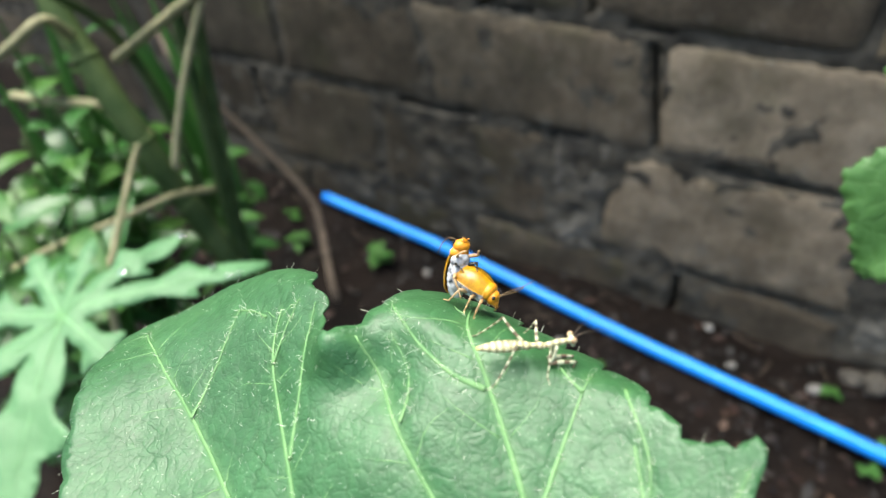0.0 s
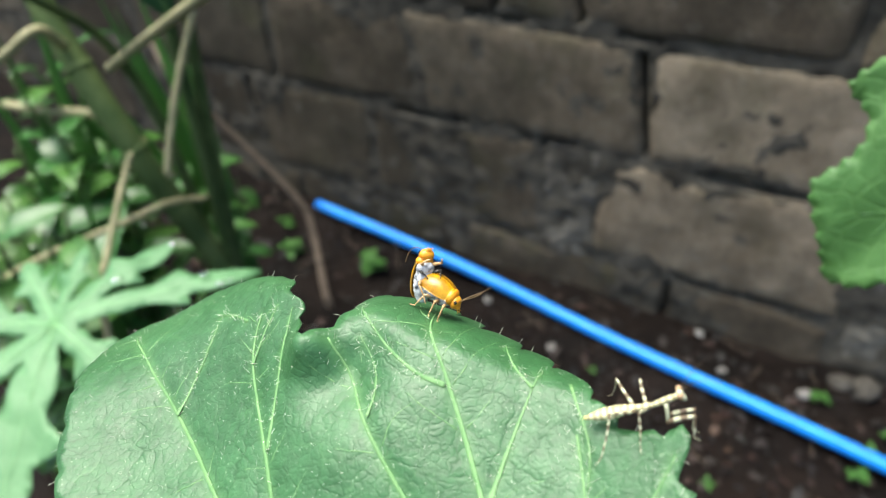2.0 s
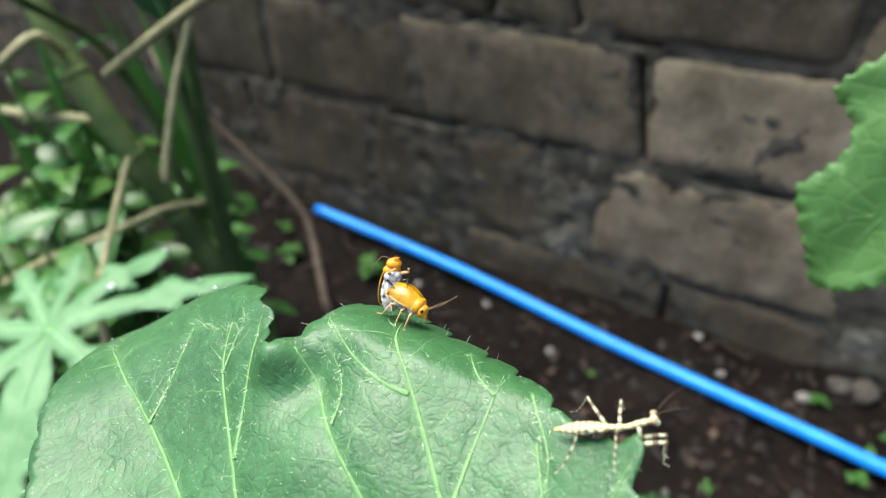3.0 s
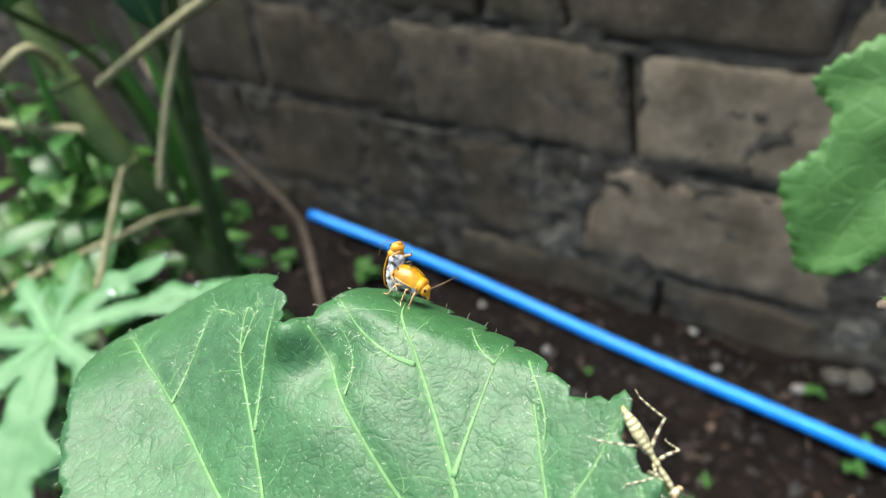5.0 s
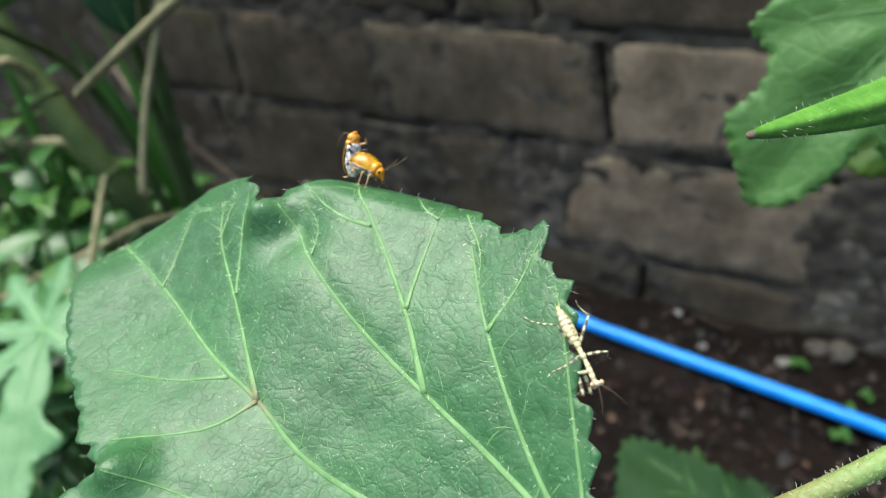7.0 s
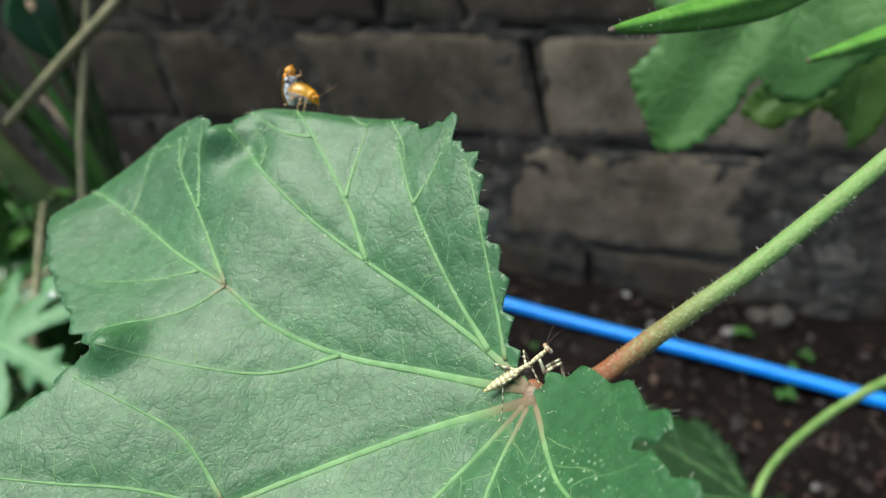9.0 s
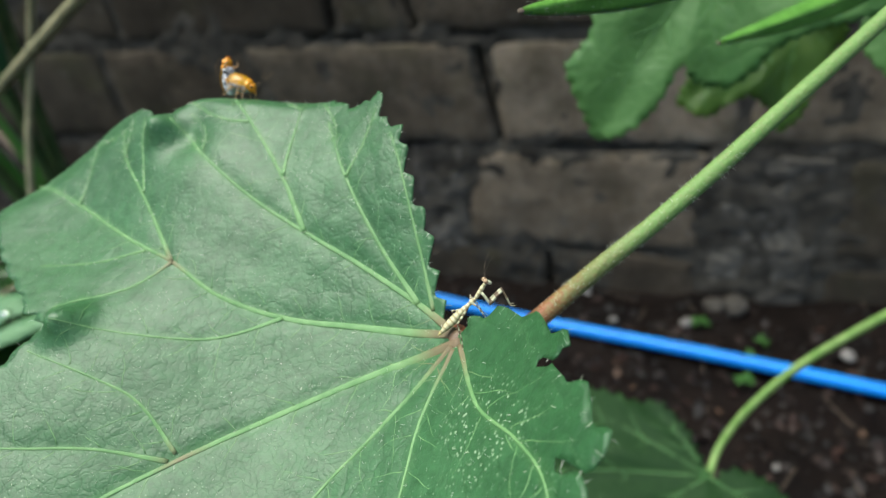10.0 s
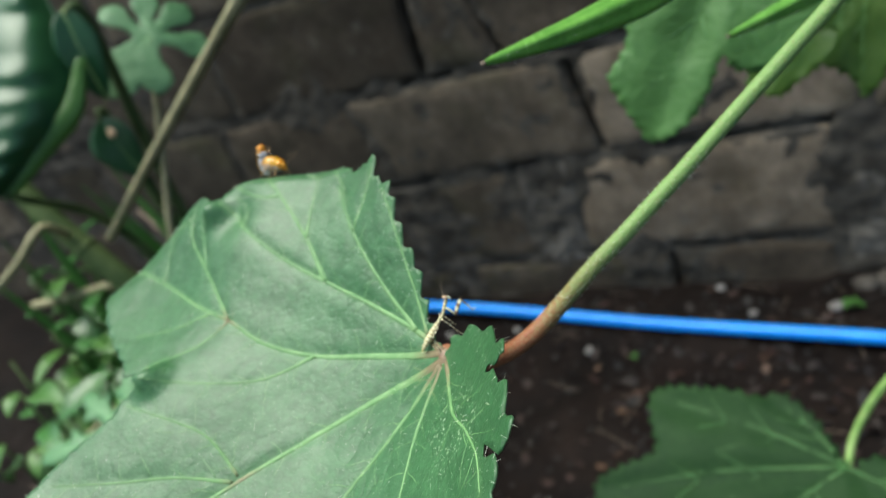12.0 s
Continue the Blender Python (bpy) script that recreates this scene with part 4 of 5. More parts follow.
def palmate_leaf(name, m, lobes, material, label, scale, petiole=None, lobe_shape=FINGER, spread=55):
    """A deeply cut leaf: each lobe (degrees, length in mm) carries side lobes."""
    leaf = tagged(new(name), label, "leaf", "papaya leaves")
    leaf.matrix_world = m
    pts = []
    lobes = sorted(lobes)
    for i, (a, l) in enumerate(lobes):
        b, l2 = lobes[(i + 1) % len(lobes)]
        gap = (b - a) % 360
        ca, sa = math.cos(radians(a)), math.sin(radians(a))
        for t, s in lobe_shape:
            x, y = t * l, s * l * min(1, gap / spread)
            pts.append((x * ca - y * sa, x * sa + y * ca))
        mid = radians(a + gap / 2)
        pts.append((0.25 * min(l, l2) * math.cos(mid), 0.25 * min(l, l2) * math.sin(mid)))
    edge = [(p.x * 0.001 * scale, p.y * 0.001 * scale) for p in catmull([(a, b, 0) for a, b in pts + pts[:1]], 4)[:-1]]

    def surface(x, y):
        p = Vector((x * 1000, y * 1000, 0)) / scale
        return 0.001 * scale * (-0.0016 * p.length_squared + 3 * noise.noise(p * 0.03) + 1.0 * noise.noise(p * 0.1))
    part("blade", blade("blade", edge, surface, 0.004 * scale, 0.0004, material), leaf)
    for a, l in lobes:
        line = [(l * t * 0.001 * scale * math.cos(radians(a)), l * t * 0.001 * scale * math.sin(radians(a))) for t in np.linspace(0.0, 0.92, 8)]
        v, f = tube([Vector((x, y, surface(x, y))) for x, y in line], (0.0010 * scale, 0.0003), 6, flat=0.4)
        part("vein", mesh_of("vein", v, f, VEIN_PALE), leaf)
    if petiole:
        inv = m.inverted()
        v, f = tube([inv @ p for p in catmull(petiole, 8)], (0.0022, 0.0035), 10)
        part("petiole", mesh_of("petiole", v, f, PETIOLE), leaf)
    return leaf


PAPAYA_A = plane((-0.085, 0.2565, 0.631), (0.9285, 0.3714, 0.0), (-0.3576, 0.894, 0.2701), (0.1003, -0.2507, 0.9628))
papaya = palmate_leaf("papaya_leaf", PAPAYA_A, [(30, 104), (58, 72), (98, 52), (136, 56), (182, 62), (232, 92), (276, 104), (330, 56)], PAPAYA,
                      "pale green deeply lobed papaya leaf wet with drops", 1.0, [(-0.085, 0.2565, 0.630), (-0.12, 0.30, 0.52), (-0.2, 0.40, 0.3), (-0.28, 0.5, 0.05), (-0.29, 0.51, -0.02)])


def drops():
    """Rain drops standing on the papaya leaf."""
    m, nt, p = mat("water_drop")
    p.inputs["Transmission Weight"].default_value = 1.0
    p.inputs["Roughness"].default_value = 0.02
    p.inputs["IOR"].default_value = 1.33
    p.inputs["Base Color"].default_value = (1, 1, 1, 1)
    for x, y, r in ((22, 28, 0.0030), (74, 36, 0.0022), (64, 40, 0.0018), (40, 58, 0.002), (78, 39, 0.0016)):
        v, f = ellipsoid((0, 0, 0), (r, r, r * 0.55), 14, 8)
        d = tagged(new("water_drop", mesh_of("water_drop", v, f, m)), "clear rain drop resting on the papaya leaf", "water drop", "rain drops")
        d.matrix_world = PAPAYA_A @ Matrix.Translation((x * 0.001, y * 0.001, 0.001 * (-0.0016 * (x * x + y * y)) + 0.0015))


drops()
SMALL_PAPAYA = axes((-0.3384, 0.6901, 0.7659), (0.6941, 0.595, -0.4053), (0.52, -0.50, 0.70))
palmate_leaf("papaya_leaf", SMALL_PAPAYA, [(-7, 60), (46, 60), (90, 55), (139, 56), (214, 82), (238, 74), (275, 62)], PAPAYA, "small pale papaya leaf on a thin dry stalk", 1.12, lobe_shape=PADDLE, spread=32)


def stalk(name, pts, r, material, label, category, sides=12, lumps=0.08):
    v, f = tube(catmull(pts, 8), r, sides, lumps=lumps)
    return tagged(new(name, mesh_of(name, v, f, material)), label, category)


def thick_stem():
    plant = tagged(new("leaning_plant"), "thick green plant stem leaning over the soil, ringed with leaf scars", "plant")
    line = catmull([(-0.64, 0.62, 0.80), (-0.537, 0.581, 0.629), (-0.4496, 0.5722, 0.4816), (-0.41, 0.60, 0.34), (-0.37, 0.63, 0.16), (-0.36, 0.64, -0.02)], 8)
    part("stem", mesh_of("stem", *tube(line, (0.014, 0.017), 16, lumps=0.12), STEM), plant)
    for i in (5, 11, 16, 21, 27, 33):
        d = (line[i + 1] - line[i]).normalized()
        ring = [line[i] - d * 0.003, line[i], line[i] + d * 0.003]
        part("leaf_scar", mesh_of("leaf_scar", *tube(ring, lambda t: 0.0155 + 0.0009 * math.sin(math.pi * t), 16), STEM), plant)
    return plant


thick_stem()
stalk("dry_stalk", [(-0.425, 0.560, 0.590), (-0.40, 0.552, 0.604), (-0.1995, 0.4812, 0.7050), (0.055, 0.373, 0.8245)], (0.0054, 0.0037), DRY, "pale dry leaf stalk leaning across the plants", "stalk")
stalk("dry_stalk", [(-0.335, 0.53, 0.50), (-0.3321, 0.5249, 0.5151), (-0.343, 0.57, 0.58), (-0.3549, 0.6255, 0.6404), (-0.352, 0.67, 0.71), (-0.338, 0.694, 0.764)], (0.0034, 0.0042), DRY, "thin dry stalk standing among green leaves", "stalk")
stalk("dead_twig", [(-0.84, 0.93, 0.43), (-0.7427, 0.889, 0.3722), (-0.6794, 0.9209, 0.2845), (-0.568, 0.945, 0.157), (-0.53, 0.93, 0.10), (-0.47, 0.87, 0.03), (-0.455, 0.86, 0.0)], (0.0055, 0.0075), TWIG, "bare brown twig leaning on the wall", "twig")


def simple_leaf(length, width, curl, seed, fold=0.15, tip=1.0):
    """A pointed oval blade along +x with a folded midrib and a curved back; returns vertices and faces of both sides."""
    n, k = 14, 4
    top, faces = [], []
    rnd = random.Random(seed)
    for i in range(n + 1):
        t = i / n
        w = width * (math.sin(math.pi * min(1, t ** 0.8 * 0.97 + 0.03)) ** (0.85 * tip)) * (0.96 + 0.08 * rnd.random())
        ang = curl * t
        x, z = (length * math.sin(ang) / curl if abs(curl) > 0.01 else length * t), (-length * (1 - math.cos(ang)) / curl if abs(curl) > 0.01 else 0)
        for j in range(-k, k + 1):
            s = j / k
            lift = fold * abs(s) * w
            top.append(Vector((x, s * w, z + lift)))
    r = 2 * k + 1
    for i in range(n):
        for j in range(2 * k):
            a = i * r + j
            faces.append((a, a + r, a + r + 1, a + 1))
    o = len(top)
    low = [v - Vector((0, 0, 0.0006)) for v in top]
    sides = [(i * r, (i + 1) * r) for i in range(n)] + [((i + 1) * r + r - 1, i * r + r - 1) for i in range(n)]
    return top + low, faces + [tuple(q + o for q in reversed(f)) for f in faces] + [(b, a, a + o, b + o) for a, b in sides]


def leafy_plant(name, label, base, stems, leaves, material, size, seed, category, per_stem=True):
    """Stems from one base, each set with oval leaves in turn."""
    plant = tagged(new(name), label, category)
    plant.matrix_world = Matrix.Translation(base)
    rnd = random.Random(seed)
    shapes = [mesh_of("leaf", *simple_leaf(size * s, size * s * w, c, seed + i, fold=0.22), (material, BUSH_DARK, BUSH_WET, material)[i]) for i, (s, w, c) in enumerate(((1.1, 0.21, 0.9), (0.9, 0.26, 1.3), (1.3, 0.18, 0.7), (0.75, 0.30, 1.0)))]
    for end in stems:
        e = Vector(end) - Vector(base)
        mid = e * 0.5 + Vector((rnd.uniform(-0.02, 0.02), rnd.uniform(-0.02, 0.02), 0.02))
        line = catmull([(0, 0, -0.01), mid, e], 6)
        part("stem", mesh_of("stem", *tube(line, (size * 0.05, size * 0.025), 7), STEM), plant)
        for k in range(leaves):
            q = line[min(len(line) - 1, int(len(line) * (0.25 + 0.75 * k / leaves)))]
            a = k * 2.4 + rnd.uniform(-0.5, 0.5)
            d = Vector((math.cos(a), math.sin(a), rnd.uniform(-0.1, 0.6)))
            m = axes(q, d, (rnd.uniform(-0.3, 0.3), rnd.uniform(-0.5, 0.1), 1)) @ Matrix.Scale(rnd.uniform(0.75, 1.15), 4)
            part("leaf", shapes[rnd.randrange(4)], plant, m=m)
    return plant


leafy_plant("garden_shrub", "low shrub with glossy oval green leaves on the soil", (-0.62, 0.50, 0.02), [(-0.622, 0.536, 0.473), (-0.574, 0.533, 0.455), (-0.566, 0.470, 0.445), (-0.543, 0.536, 0.405), (-0.502, 0.473, 0.407), (-0.568, 0.502, 0.450), (-0.573, 0.594, 0.424), (-0.521, 0.421, 0.427)], 12, BUSH, 0.068, 21, "shrub")
leafy_plant("garden_shrub", "spreading shrub of small green leaves beside the wall", (-0.82, 0.74, 0.03), [(-0.815, 0.662, 0.414), (-0.830, 0.738, 0.426), (-0.740, 0.724, 0.384), (-0.824, 0.786, 0.475), (-0.802, 0.652, 0.475), (-0.703, 0.746, 0.352)], 12, BUSH, 0.06, 22, "shrub")
leafy_plant("garden_weed", "bright green weed growing under the thick stem", (-0.50, 0.72, 0.0), [(-0.564, 0.690, 0.394), (-0.539, 0.695, 0.351), (-0.481, 0.688, 0.305), (-0.530, 0.779, 0.308), (-0.556, 0.637, 0.379), (-0.567, 0.760, 0.359), (-0.489, 0.625, 0.322)], 9, BUSH_LIT, 0.05, 23, "weed")
leafy_plant("garden_shrub", "leafy shrub low beside the papaya", (-0.56, 0.36, 0.0), [(-0.560, 0.425, 0.473), (-0.479, 0.373, 0.445), (-0.460, 0.394, 0.422), (-0.524, 0.360, 0.459), (-0.446, 0.314, 0.423), (-0.436, 0.386, 0.398)], 11, BUSH, 0.055, 24, "shrub")


leafy_plant("garden_shrub", "tangled shrub of larger wet green leaves behind the thick stem", (-0.60, 0.60, 0.0), [(-0.579, 0.538, 0.561), (-0.534, 0.536, 0.529), (-0.55, 0.495, 0.495), (-0.48, 0.512, 0.468), (-0.524, 0.474, 0.455), (-0.463, 0.549, 0.497), (-0.534, 0.437, 0.42), (-0.473, 0.471, 0.418)], 7, BUSH, 0.085, 25, "shrub")


leafy_plant("garden_shrub", "low shrub of pale round leaves under the papaya", (-0.42, 0.37, 0.0), [(-0.421, 0.369, 0.532), (-0.383, 0.369, 0.499), (-0.416, 0.338, 0.483), (-0.354, 0.395, 0.512), (-0.428, 0.386, 0.563), (-0.383, 0.333, 0.447), (-0.342, 0.416, 0.530)], 6, BUSH_LIT, 0.062, 26, "shrub")


def strap_plant(base, tips, width, label, seed):
    plant = tagged(new("strap_plant"), label, "plant")
    plant.matrix_world = Matrix.Translation(base)
    rnd = random.Random(seed)
    for tip in tips:
        e = Vector(tip) - Vector(base)
        line = catmull([(rnd.uniform(-0.01, 0.01), rnd.uniform(-0.01, 0.01), -0.01), e * 0.45 + Vector((0, 0, 0.05)), e], 7)
        side = e.cross(Vector((0.3, -0.7, 0.4))).normalized()
        nrm = side.cross(e).normalized()
        top = []
        for i, p in enumerate(line):
            t = i / (len(line) - 1)
            w = width * (0.55 + 0.45 * math.sin(math.pi * min(1, t + 0.2))) * (1 if t < 0.6 else max(0.03, 1 - ((t - 0.6) / 0.4) ** 1.6))
            top += [p - side * w + nrm * w * 0.3, p, p + side * w + nrm * w * 0.3]
        faces = []
        for i in range(len(line) - 1):
            for j in (0, 1):
                a = i * 3 + j
                faces.append((a, a + 1, a + 4, a + 3))
        o = len(top)
        faces += [tuple(q + o for q in reversed(f)) for f in faces]
        for i in range(len(line) - 1):
            faces += [(i * 3, i * 3 + 3, i * 3 + 3 + o, i * 3 + o), (i * 3 + 5, i * 3 + 2, i * 3 + 2 + o, i * 3 + 5 + o)]
        part("leaf", mesh_of("leaf", top + [p - nrm * 0.0012 for p in top], faces, STRAP), plant)
    return plant


strap_plant((-0.50, 0.75, 0.02), [(-0.588, 0.702, 0.586), (-0.637, 0.778, 0.587), (-0.655, 0.657, 0.547), (-0.635, 0.792, 0.520), (-0.635, 0.715, 0.597), (-0.650, 0.828, 0.488), (-0.685, 0.619, 0.525), (-0.611, 0.710, 0.495), (-0.665, 0.833, 0.584)], 0.017, "clump of dark green strap-shaped leaves", 31)
strap_plant((-0.53, 0.50, 0.02), [(-0.452, 0.50, 0.475), (-0.495, 0.49, 0.438), (-0.585, 0.50, 0.445), (-0.56, 0.51, 0.535), (-0.625, 0.50, 0.405), (-0.535, 0.48, 0.455), (-0.50, 0.52, 0.50)], 0.011, "tuft of bright upright strap leaves beside the thick stem", 33)
strap_plant((-0.64, 0.62, 0.02), [(-0.72, 0.56, 0.58), (-0.60, 0.55, 0.62), (-0.78, 0.60, 0.50), (-0.66, 0.64, 0.68), (-0.56, 0.60, 0.54)], 0.014, "dark strap-leaved plant among the shrubs", 32)


def broad_leaf(m, length, width, stalk_to, label, seed, spot=0):
    leaf = tagged(new("broad_leaf"), label, "leaf")
    leaf.matrix_world = m
    part("blade", mesh_of("blade", *simple_leaf(length, width, 0.5, seed, 0.25, 0.8), TARO), leaf)
    v, f = tube([Vector((length * t, 0, -length * (1 - math.cos(0.5 * t)) / 0.5 - 0.001)) for t in np.linspace(0, 0.97, 9)], (0.016 * length, 0.001), 8)
    part("midrib", mesh_of("midrib", v, f, PETIOLE), leaf, "thick pale green midrib")
    inv = m.inverted()
    v, f = tube(catmull([(0, 0, -0.001), *(inv @ Vector(q) for q in stalk_to)], 7), (0.005, 0.008), 10)
    part("stalk", mesh_of("stalk", v, f, STEM), leaf)
    if spot:
        part("dry_spot", mesh_of("dry_spot", *ellipsoid((spot, 0.004, 0.0018), (0.006, 0.005, 0.0012), 12, 7), DRY_SPOT), leaf, "pale tan dry spot")
    return leaf


def arched_leaf():
    """A large leaf bent over like a saddle: ribs run from its rolled right margin to the left one."""
    leaf = tagged(new("broad_leaf"), "large dark glossy ribbed leaf arching above the shrubs", "leaf")
    out = Vector((0.55, -0.85, 0.1)).normalized()
    right = catmull([(-0.354, 0.593, 0.869), (-0.346, 0.593, 0.825), (-0.343, 0.591, 0.79), (-0.348, 0.584, 0.76), (-0.36, 0.573, 0.739), (-0.39, 0.552, 0.719), (-0.422, 0.529, 0.7)], 10)
    left = catmull([(-0.373, 0.582, 0.883), (-0.393, 0.566, 0.855), (-0.409, 0.553, 0.83), (-0.423, 0.54, 0.803), (-0.437, 0.528, 0.777), (-0.447, 0.517, 0.742), (-0.445, 0.514, 0.706)], 10)
    n, k = len(right), 18
    top = []
    for i, (a, b) in enumerate(zip(left, right)):
        t = i / (n - 1)
        for j in range(k + 1):
            u = j / k
            bulge = 0.036 * math.sin(math.pi * u ** 1.3) * math.sin(math.pi * (0.15 + 0.7 * t)) + 0.13 * (t - 0.4)
            rib = 0.0034 * math.sin(t * 46 + u * 3.4 + 1.3 * math.sin(t * 9)) * math.sin(math.pi * min(1, u * 1.1)) * (0.6 + 0.4 * math.sin(t * 17)) + 0.004 * noise.noise(Vector((t * 5, u * 3, 2)))
            top.append(a.lerp(b, u) + out * (bulge + rib))
    r = k + 1
    faces = [(i * r + j, i * r + j + 1, (i + 1) * r + j + 1, (i + 1) * r + j) for i in range(n - 1) for j in range(k)]
    o = len(top)
    under = [tuple(q + o for q in reversed(f)) for f in faces]
    ends = [(i * r + j, (i + 1) * r + j, (i + 1) * r + j + o, i * r + j + o) for i in range(n - 1) for j in (0, k)]
    part("blade", mesh_of("blade", top + [p - out * 0.0008 for p in top], faces + under + ends, TARO), leaf)
    rim = catmull([(-0.333, 0.596, 0.782), (-0.344, 0.586, 0.758), (-0.356, 0.576, 0.74), (-0.38, 0.559, 0.726), (-0.406, 0.54, 0.708), (-0.425, 0.527, 0.697)], 8)
    rim = [p + out * (0.018 + 0.060 * i / (len(rim) - 1)) for i, p in enumerate(rim)]
    part("rolled_margin", mesh_of("rolled_margin", *tube(rim, lambda t: 0.0105 * math.sin(math.pi * (0.12 + 0.8 * t)) ** 0.8, 10, flat=0.35, normal=out, lumps=0.15), BUSH), leaf, "bright green rolled leaf margin")
    part("stalk", mesh_of("stalk", *tube(catmull([right[-1] + out * 0.078, (-0.42, 0.57, 0.60), (-0.42, 0.61, 0.40), (-0.43, 0.63, -0.01)], 7), (0.004, 0.008), 10), STEM), leaf)


arched_leaf()
broad_leaf(axes((-0.332, 0.602, 0.827), (0.0108, -0.0247, -0.064), (0.45, -0.55, 0.6)), 0.092, 0.021, [(-0.33, 0.62, 0.80), (-0.38, 0.63, 0.55), (-0.42, 0.64, -0.01)], "narrow dark glossy leaf behind the arching one", 43)
broad_leaf(axes((-0.372, 0.600, 0.715), (0.25, -0.25, -0.75), (0.2, -0.8, 0.35)), 0.075, 0.028, [(-0.375, 0.61, 0.71), (-0.385, 0.615, 0.55), (-0.41, 0.63, 0.0)], "small dark leaf with a sunlit dry spot", 42, 0.018)

stalk("dry_stalk", [(-0.60, 0.43, 0.56), (-0.516, 0.496, 0.604), (-0.489, 0.535, 0.629), (-0.50, 0.565, 0.60)], (0.004, 0.006), DRY, "bent pale dry stalk on the thick stem", "stalk")
stalk("dry_stalk", [(-0.66, 0.56, 0.50), (-0.601, 0.572, 0.499), (-0.533, 0.605, 0.49), (-0.47, 0.60, 0.47)], (0.006, 0.007), DRY, "pale dry stalk lying among the shrubs", "stalk")
stalk("dry_stalk", [(-0.48, 0.34, 0.40), (-0.447, 0.407, 0.428), (-0.40, 0.50, 0.44), (-0.383, 0.547, 0.442), (-0.38, 0.60, 0.42)], (0.003, 0.0036), DRY, "long tan stalk slanting through the shrubs", "stalk")
stalk("dry_stalk", [(-0.415, 0.545, 0.50), (-0.409, 0.523, 0.482), (-0.376, 0.453, 0.433), (-0.36, 0.42, 0.40), (-0.34, 0.38, 0.2), (-0.33, 0.37, -0.01)], (0.003, 0.005), DRY, "thin tan stalk standing in the soil", "stalk")


# ---------------------------------------------------------------- on the soil
def seedling(at, size, n, seed):
    x, y = at
    rnd = random.Random(seed)
    w = tagged(new("seedling"), "tiny green seedling sprouting from the soil", "seedling", "seedlings")
    w.matrix_world = Matrix.Translation((x, y, -0.004))
    me = mesh_of("leaf", *simple_leaf(size, size * 0.27, 0.5, seed), BUSH_LIT)
    part("stem", mesh_of("stem", *tube([(0, 0, -0.006), (0.001, 0, size * 0.6), (0.002, 0.001, size * 1.1)], (size * 0.06, size * 0.04), 6), STEM), w)
    for k in range(n):
        a = k * 2.4 + rnd.random()
        h = size * (0.5 + 0.6 * k / n)
        part("leaf", me, w, m=axes((0.001, 0, h), (math.cos(a), math.sin(a), rnd.uniform(0.1, 0.6)), (0, 0, 1)) @ Matrix.Scale(rnd.uniform(0.7, 1.1), 4))
    return w


for k, (x, y, s, n) in enumerate(((-0.442, 0.98, 0.030, 7), (-0.46, 1.01, 0.022, 5), (0.369, 1.039, 0.022, 6), (0.426, 0.908, 0.026, 6), (0.441, 0.948, 0.030, 5), (0.464, 1.003, 0.020, 5), (0.354, 1.035, 0.018, 4), (0.03, 0.93, 0.014, 4), (0.245, 0.80, 0.018, 4), (-0.62, 0.95, 0.03, 6), (-0.69, 1.02, 0.026, 5))):
    seedling((x, y), s * (1.1 if x < 0 else 0.75), n, 50 + k)


def stone_mesh(r, seed):
    v, f = ellipsoid((0, 0, 0), (r, r * 0.8, r * 0.6), 10, 7)
    v = [p * (1 + 0.35 * noise.noise(p / r * 1.1 + Vector((seed, 0, 0))) + 0.14 * noise.noise(p / r * 3.3 + Vector((0, seed, 0)))) for p in v]
    return v, f


for k, (x, y, r) in enumerate(((0.168, 1.100, 0.009), (0.345, 1.036, 0.012), (-0.446, 1.085, 0.011), (-0.344, 1.002, 0.009), (0.459, 0.753, 0.006), (0.428, 1.090, 0.026), (0.588, 0.989, 0.012), (-0.20, 1.01, 0.008), (0.22, 1.03, 0.007), (-0.05, 0.95, 0.008), (-0.30, 0.93, 0.010), (0.395, 1.085, 0.022))):
    s = tagged(new("stone", mesh_of("stone", *stone_mesh(r, k), ROCK if r > 0.02 else PEBBLE)), "dull grey stone at the foot of the wall" if r > 0.02 else "pale grey stone lying on dark soil", "stone", "stones on the soil")
    s.matrix_world = pose(x, y, r * 0.35, 0, 0, k * 50)


def scatter(name, count, label, material, make, seed, x0=-1.1, x1=0.75, y0=0.35, y1=1.11):
    rnd = random.Random(seed)
    chunks = []
    for k in range(count):
        x, y = rnd.uniform(x0, x1), rnd.uniform(y0, y1)
        p = Vector((x, y, 0))
        z = 0.018 * noise.noise(p * 7) + 0.010 * noise.noise(p * 23) + 0.006 * noise.noise(p * 61) - 0.006 + max(0.0, -x - 0.45) * 0.10
        v, f = make(rnd, k)
        m = pose(x, y, z + 0.001, rnd.uniform(-25, 25), rnd.uniform(-25, 25), rnd.uniform(0, 360))
        chunks.append(([m @ q for q in v], f))
    return tagged(new(name, mesh_of(name, *join(*chunks), material)), label, name.replace("_", " "), kind="stuff")


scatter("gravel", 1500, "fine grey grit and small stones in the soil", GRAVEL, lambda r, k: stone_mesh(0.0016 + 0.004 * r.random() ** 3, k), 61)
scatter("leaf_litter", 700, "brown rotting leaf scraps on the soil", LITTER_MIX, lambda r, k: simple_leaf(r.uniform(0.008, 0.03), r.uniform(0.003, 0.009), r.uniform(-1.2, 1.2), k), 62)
scatter("twig_litter", 160, "short dead twigs and stalks on the soil", TWIG, lambda r, k: tube([(0, 0, 0.001), (0.015, r.uniform(-0.003, 0.003), 0.002), (r.uniform(0.025, 0.07), r.uniform(-0.006, 0.006), 0.001)], (0.0011, 0.0007), 5), 63)
